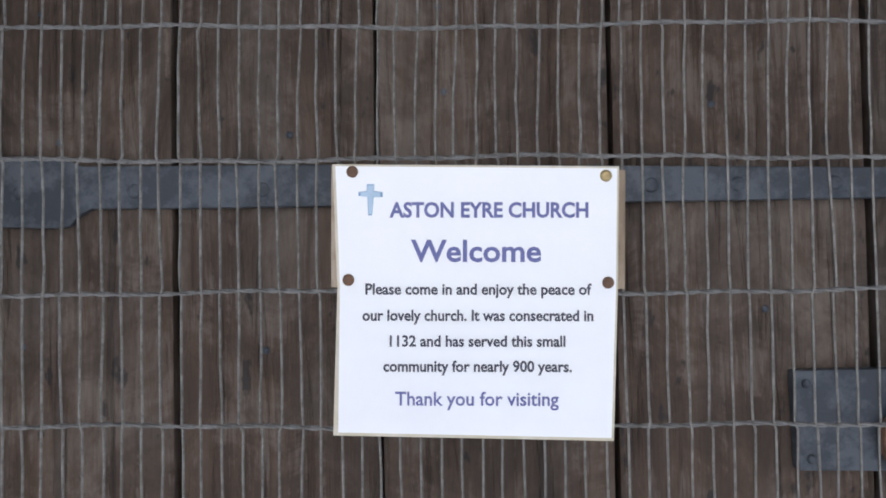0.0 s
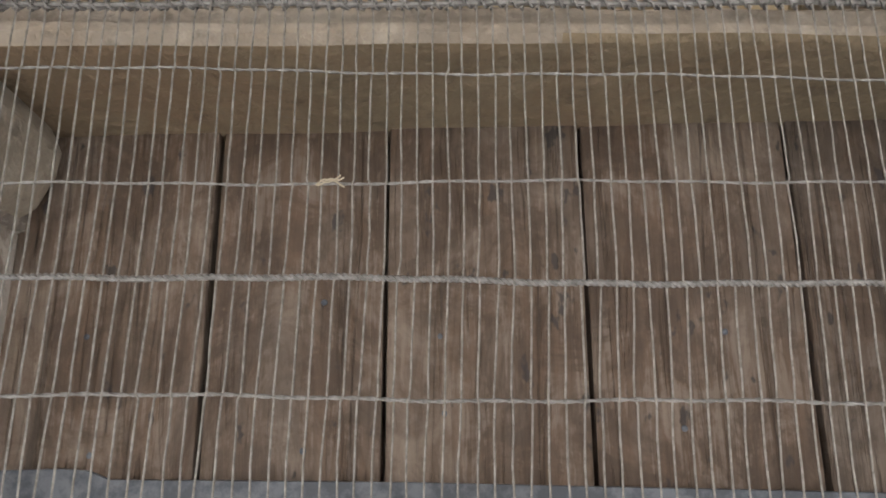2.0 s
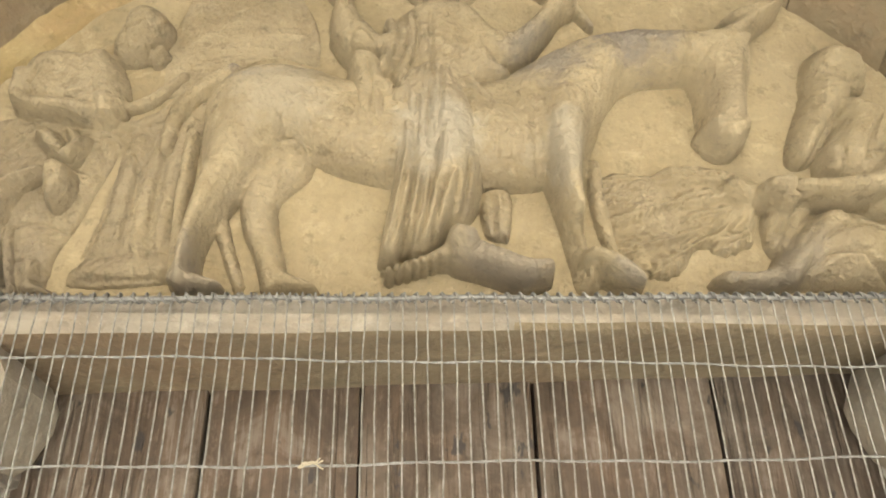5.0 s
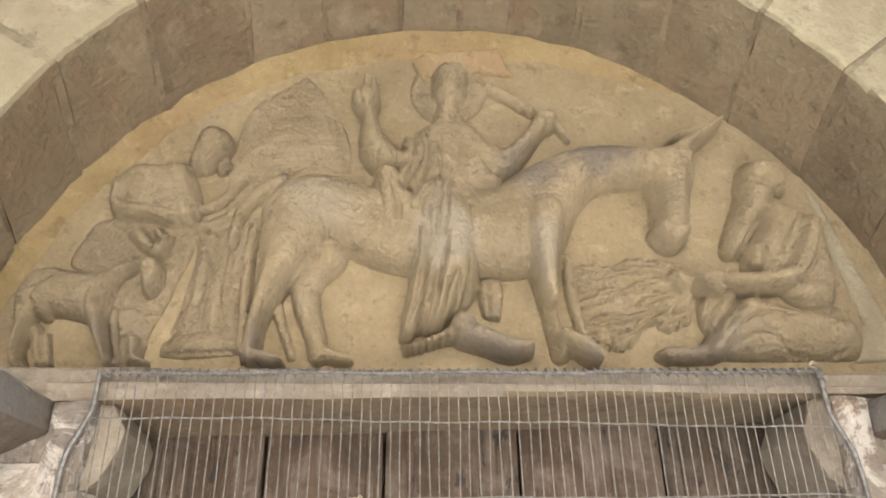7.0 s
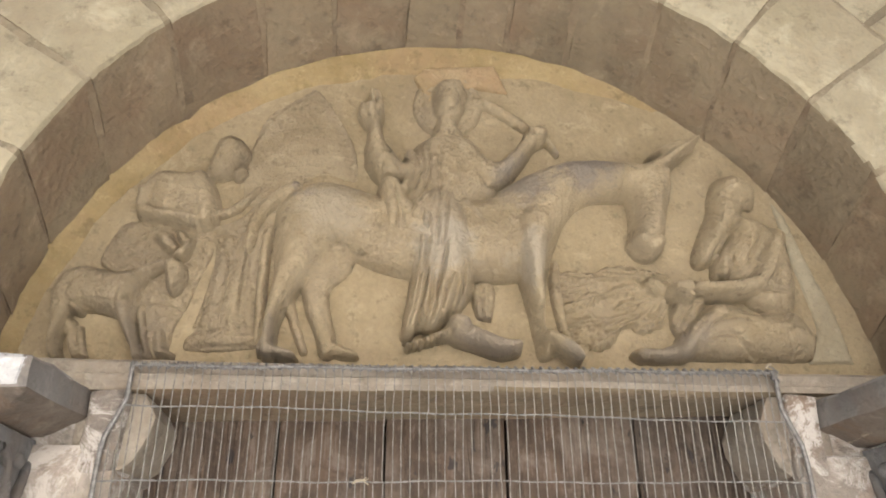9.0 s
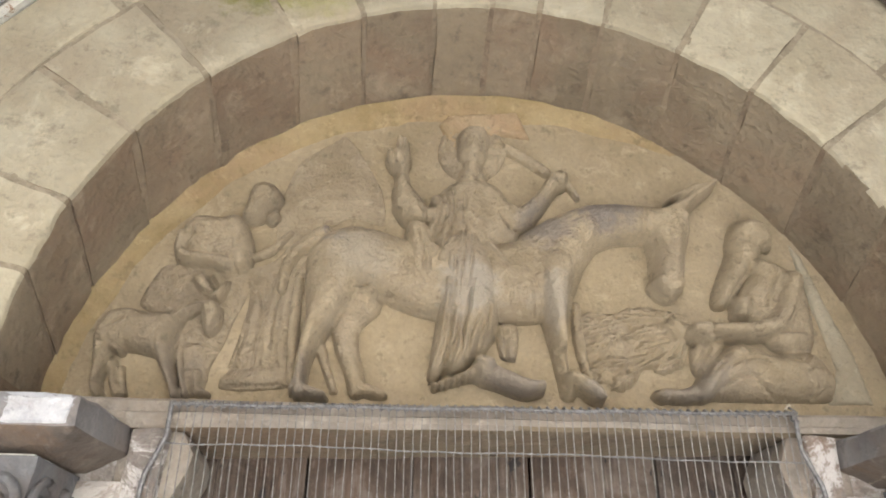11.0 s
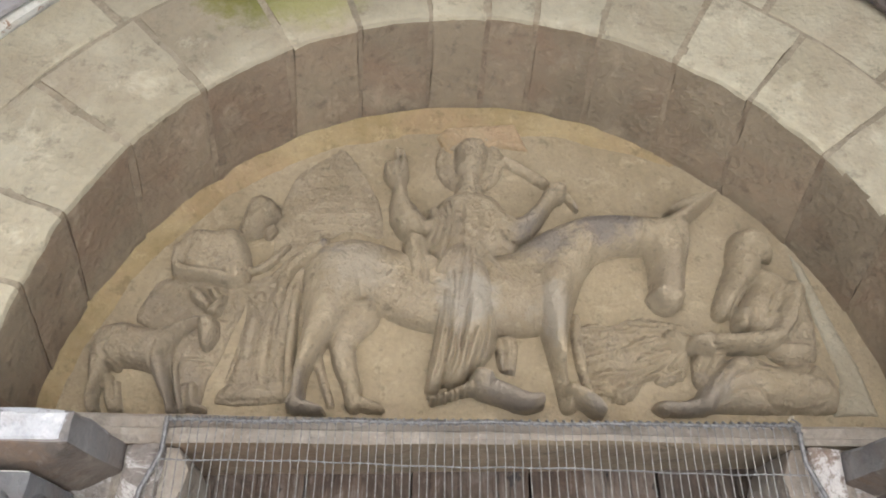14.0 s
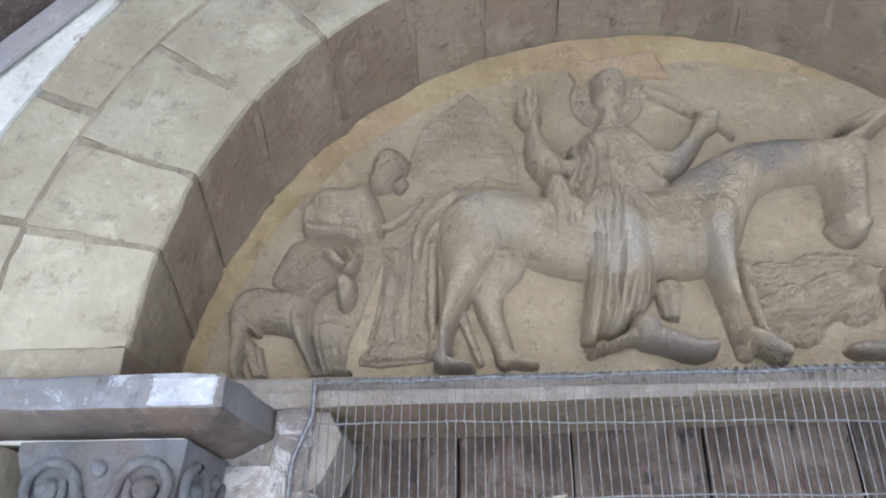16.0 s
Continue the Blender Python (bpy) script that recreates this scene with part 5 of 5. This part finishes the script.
def build_wire_mesh():
    guard = thing("wire_mesh_guard", "galvanised twisted wire mesh guard across the doorway", "wire mesh")
    x0, x1 = -0.523, 0.652
    wires = [(2.0125, -0.011, 0.0010), (1.896, 0.006, 0.0010), (1.797, -0.012, 0.0021)] + [(1.687 - 0.1032 * k, -0.0125, 0.00125) for k in range(15)]

    def half(z):
        """How far the guard reaches to each side at height z."""
        f = min(max((2.045 - z) / 0.09, 0.0), 1.0)
        return 0.028 * f * f * (3 - 2 * f) + (0.012 * min(max((1.95 - z) / 0.3, 0), 1))

    # side rods, bent outwards round the corbels
    for s, x in ((-1, x0), (1, x1)):
        pts = [(x + s * (half(z) + 0.0015 * math.sin(z * 40)), MESH_Y, z) for z in np.linspace(2.094, 0.2, 60)]
        part("side_rod", tube(pts, 0.0045, 8), WIRE, guard, smooth=True)
    # top rod with the wire ends wound round it
    part("top_rod", tube([(x, MESH_Y, 2.094 + 0.008 * (x - CX) + 0.0012 * math.sin(x * 23)) for x in np.linspace(x0, x1, 30)], 0.0033, 8), WIRE, guard, smooth=True)
    n = 73
    coil = []
    for k in range(n * 12 + 1):
        x = x0 + (x1 - x0) * k / (n * 12)
        a = 2 * math.pi * k / 12
        coil.append((x, MESH_Y + 0.0048 * math.cos(a), 2.094 + 0.008 * (x - CX) + 0.0048 * math.sin(a) + 0.0012 * math.sin(x * 23)))
    part("wound_wire", tube(coil, 0.0015, 5), WIRE, guard, smooth=True)
    rng = random.Random(11)
    pitch = (x1 - x0) / n
    for k in range(-10, 71):
        # the uprights stand closer together towards the west
        x = -0.4021 + 0.01535 * k if k < 27 else 0.0116 + 0.0160 * (k - 27)
        inside = x0 - 0.004 < x < x1 + 0.004
        top = 2.0975 + 0.008 * (x - CX) if inside else 2.0425 - 0.09 * ((x0 - x if x < x0 else x - x1) / 0.034) ** 0.7
        if not inside and min(abs(x - x0), abs(x - x1)) > 0.033:
            continue
        heights = [top] + [w[0] + w[1] * (x - CX) for w in wires if w[0] < top - 0.01]
        pts = []
        for za, zb in zip(heights, heights[1:] + [0.22]):
            da, db = rng.gauss(0, 0.0009), rng.gauss(0, 0.0009)
            for f in (0.03, 0.3, 0.55, 0.8, 0.97):
                zz = za + (zb - za) * f
                lean = -0.0066 * min(1.0, max(0.0, (1.83 - zz) / 0.2))
                pts.append((x + lean + da + (db - da) * f + rng.gauss(0, 0.0003), MESH_Y + 0.0008 * (1 if k % 2 else -1), zz))
        part("upright_wire", tube(pts, 0.00106, 5), THIN_WIRE, guard, smooth=True)
        if inside:
            # hooked wire end over the rod
            hook = [(x + 0.0008 * f, MESH_Y + 0.0062 * math.cos(f), 2.094 + 0.008 * (x - CX) + 0.0062 * math.sin(f)) for f in np.linspace(-2.0, 3.6, 9)]
            part("wire_end", tube(hook, 0.0016, 6), WIRE, guard, smooth=True)
    for z0, slope, r in wires:
        e = half(z0)
        strand = bmesh.new()
        m = 1100 if r > 0.002 else 520
        for phase in (0.0, math.pi):
            pts = []
            for i in range(m + 1):
                x = x0 - e + (x1 - x0 + 2 * e) * i / m
                a = phase + math.pi * (x + 0.340) / (pitch if r < 0.002 else 0.0062)
                zc = z0 + slope * (x - CX) + 0.0016 * math.sin(x * 13 + z0 * 40) + 0.0007 * math.sin(x * 51 + z0 * 11)
                pts.append((x, MESH_Y + r * 0.7 * math.cos(a), zc + r * 0.7 * math.sin(a)))
            tube(pts, r, 5, strand)
        part("twisted_wire", strand, WIRE, guard, smooth=True)
    # wire ends knotted round the corner of the guard
    knot = [(x1 + 0.0075 * math.cos(a), MESH_Y + 0.0075 * math.sin(a) * math.cos(a * 0.31), 2.082 + 0.0009 * k + 0.004 * math.sin(a * 0.7)) for k, a in enumerate(np.linspace(0, 9 * math.pi, 30))]
    part("wire_knot", tube(knot, 0.0017, 6), WIRE, guard, "knotted wire ends", True)
    tag = [(x1 - 0.018 + 0.012 * f, MESH_Y - 0.007, 2.106 + 0.008 * math.sin(2.2 * f)) for f in np.linspace(0, 1, 6)]
    part("thread_end", tube(tag, 0.0022, 5), STRAW, guard, "pale frayed thread", True)
    # a snagged tuft of straw
    for k in range(3):
        a = rng.uniform(-0.5, 0.5)
        pts = [(-0.118 + f * 0.016 * math.cos(a) - 0.002 * k, MESH_Y - 0.003 - 0.001 * k, 1.895 + f * 0.005 * math.sin(a * 2 + k) + 0.002 * math.sin(f * 5 + k)) for f in np.linspace(-0.6, 1, 7)]
        part("straw", tube(pts, 0.0009, 5), STRAW, guard, "pale snagged straw")


build_wire_mesh()

INK_BLUE_PALE = plain("mid_blue_ink", (0.16, 0.27, 0.45), (0.20, 0.32, 0.50), 0.4)
# ---- the notice ----


def letters(name, text, size, material, parent, x, z, width, bold=0.0):
    """A line of print on the sheet, its baseline at z, from x, width wide."""
    cu = bpy.data.curves.new(name, "FONT")
    cu.body, cu.size, cu.offset, cu.extrude = text, size, bold, 0.00006
    cu.resolution_u = 3
    tmp = new(name + "_tmp", cu)
    me = bpy.data.meshes.new_from_object(tmp.evaluated_get(bpy.context.evaluated_depsgraph_get()))
    bpy.data.objects.remove(tmp)
    xs = [v.co.x for v in me.vertices]
    lo, hi = min(xs), max(xs)
    k = width / (hi - lo)
    for v in me.vertices:
        v.co = Vector(((v.co.x - lo) * k + x, -0.0013 - v.co.z, v.co.y + z))
    me.materials.clear()
    me.materials.append(material)
    ob = new(name, me)
    ob.parent = parent
    return tagged(ob)


def build_notice():
    """Built round its own middle, then hung on the mesh slightly askew."""
    notice = thing("notice_sheet", "white laminated welcome notice pinned on the wire mesh", "notice")
    MM = 0.000432
    mx, mz = 838.0, 536.0

    def P(x, y):
        return (x - mx) * MM, (mz - y) * MM

    def slab(name, corners, y0, y1, material, label="", bevel=0.0004):
        return part(name, prism([P(*c) for c in corners], "y", y0, y1, bevel), material, notice, label)

    slab("batten", [(1062, 302), (1103, 304), (1101, 514), (1064, 515)], 0.0015, 0.0043, BATTEN, "pale wooden batten behind the sheet")
    slab("batten", [(582, 296), (640, 297), (640, 512), (583, 512)], 0.0015, 0.0043, BATTEN, "pale wooden batten behind the sheet")
    slab("pouch", [(584, 294), (1091, 298), (1088, 515), (1080, 780), (588, 772), (594, 510)], 0.0002, 0.0014, POUCH, "yellowed edge of the laminating pouch")
    slab("paper", [(590, 298), (1087, 302), (1084, 515), (1075, 774), (597, 766), (599, 512)], -0.0010, 0.0001, PAPER, "", 0.0)
    for x, y, mat in ((620, 308, RUST), (1067, 315, BRASS), (614, 499, RUST), (1070, 503, RUST)):
        b = bmesh.new()
        bmesh.ops.create_uvsphere(b, u_segments=14, v_segments=8, radius=0.0046)
        bmesh.ops.scale(b, verts=b.verts[:], vec=(1, 0.5, 1))
        u, w = P(x, y)
        bmesh.ops.translate(b, verts=b.verts[:], vec=(u, -0.0012, w))
        part("pin", b, mat, notice, "round-headed pin", True)
    rows = [("heading", "ASTON EYRE CHURCH", 686, 1036, 388, 37, INK_BLUE, 0.0005), ("heading", "Welcome", 724, 953, 466, 54, INK_BLUE, 0.0005),
            ("text_line", "Please come in and enjoy the peace of", 644, 1041, 524, 27, INK_DARK, 0.0003), ("text_line", "our lovely church. It was consecrated in", 639, 1044, 570, 27, INK_DARK, 0.0003),
            ("text_line", "1132 and has served this small", 687, 995, 615, 27, INK_DARK, 0.0003), ("text_line", "community for nearly 900 years.", 676, 1006, 659, 27, INK_DARK, 0.0003),
            ("text_line", "Thank you for visiting", 697, 983, 718, 34, INK_BLUE, 0.00022)]
    for name, text, a, b, base, size, ink, bold in rows:
        u, w = P(a, base)
        letters(name, text, size * MM, ink, notice, u, w, (b - a) * MM, bold)
    # small printed cross
    c = [(647, 332), (658, 332), (657, 343), (670, 345), (670, 353), (657, 353), (655, 383), (649, 383), (648, 353), (635, 351), (635, 345), (647, 343)]
    big = [(646 + (x - 652.5) * 1.22 + 6.5, 357 + (y - 357) * 1.08) for x, y in c]
    part("printed_outline", prism([P(*q) for q in big], "y", -0.00108, -0.0009, 0.0), INK_BLUE_PALE, notice, "blue outline of the printed cross")
    part("printed_cross", prism([P(*q) for q in c], "y", -0.00115, -0.0009, 0.0), INK_PALE, notice, "pale blue printed cross")
    u0, z0 = 0.0185, 1.4742
    notice.matrix_world = Matrix.Translation((u0, MESH_Y - 0.0065, z0)) @ Matrix.Rotation(radians(1.05), 4, "Y")


build_notice()

# ---- moss and the porch ----


def build_porch():
    porch = thing("porch_roof", "dark timber gabled porch roof against the wall", "roof", "structure")
    slope = 1.15
    for s in (-1, 1):
        def Q(d, lift):
            return CX + s * d, 4.164 - slope * d + lift
        prof = [Q(0.0, 0.0), Q(1.75, 0.0), Q(1.75, 0.17), Q(0.0, 0.17)]
        part("rafter", wobble(prism(prof, "y", 0.34, 0.405, 0.006), 0.004, 7.0, s), TIMBER, porch)
        prof = [Q(0.0, -0.088), Q(1.75, -0.088), Q(1.75, -0.003), Q(0.0, -0.003)]
        part("trim_board", wobble(prism(prof, "y", 0.398, 0.412, 0.003), 0.002, 9.0, s), LIMED if s < 0 else TIMBER, porch, "limewashed board under the rafter" if s < 0 else "brown board under the rafter")
        # boards run on out of view, their length set to shade the wall
        for k in range(12):
            d0, d1 = 0.15 * k, 0.15 * k + 0.146
            prof = [Q(d0, 0.175), Q(d1, 0.175), Q(d1, 0.20), Q(d0, 0.20)]
            part("roof_board", prism(prof, "y", -2.4, 0.40, 0.002), TIMBER, porch)


build_porch()


def build_moss():
    """A thin uneven cushion of moss on two arch stones."""
    na, nr = 90, 48
    rows, keep = [], []
    for i in range(na + 1):
        a = 109 + 18 * i / na
        row, live = [], []
        for k in range(nr + 1):
            r = 0.975 + 0.135 * k / nr
            x, z = arc(r, a)
            p = Vector((x * 40, 0, z * 40))
            grow = noise.noise(p * 0.45) * 0.7 + noise.noise(p * 1.7) * 0.55 + 1.1 * (k / nr) - 0.22 - (abs(a - 118.0) / 8.5) ** 2
            row.append((x, FRONT - 0.0035 - max(0.0, min(grow, 0.6)) * 0.006 - 0.002 * noise.noise(p * 3), z))
            live.append(grow > 0.3)
        rows.append(row)
        keep.append(live)
    bm = bmesh.new()
    vs = [[bm.verts.new(q) for q in row] for row in rows]
    for i in range(na):
        for k in range(nr):
            if keep[i][k] and keep[i + 1][k + 1] and keep[i + 1][k] and keep[i][k + 1]:
                bm.faces.new((vs[i][k], vs[i + 1][k], vs[i + 1][k + 1], vs[i][k + 1]))
    bmesh.ops.delete(bm, geom=[v for v in bm.verts if not v.link_faces], context="VERTS")
    tagged(new("moss_patch", mesh_of(bm, "moss_patch", MOSS, True)), "green moss growing on the arch stones", "moss", "", "stuff")


build_moss()
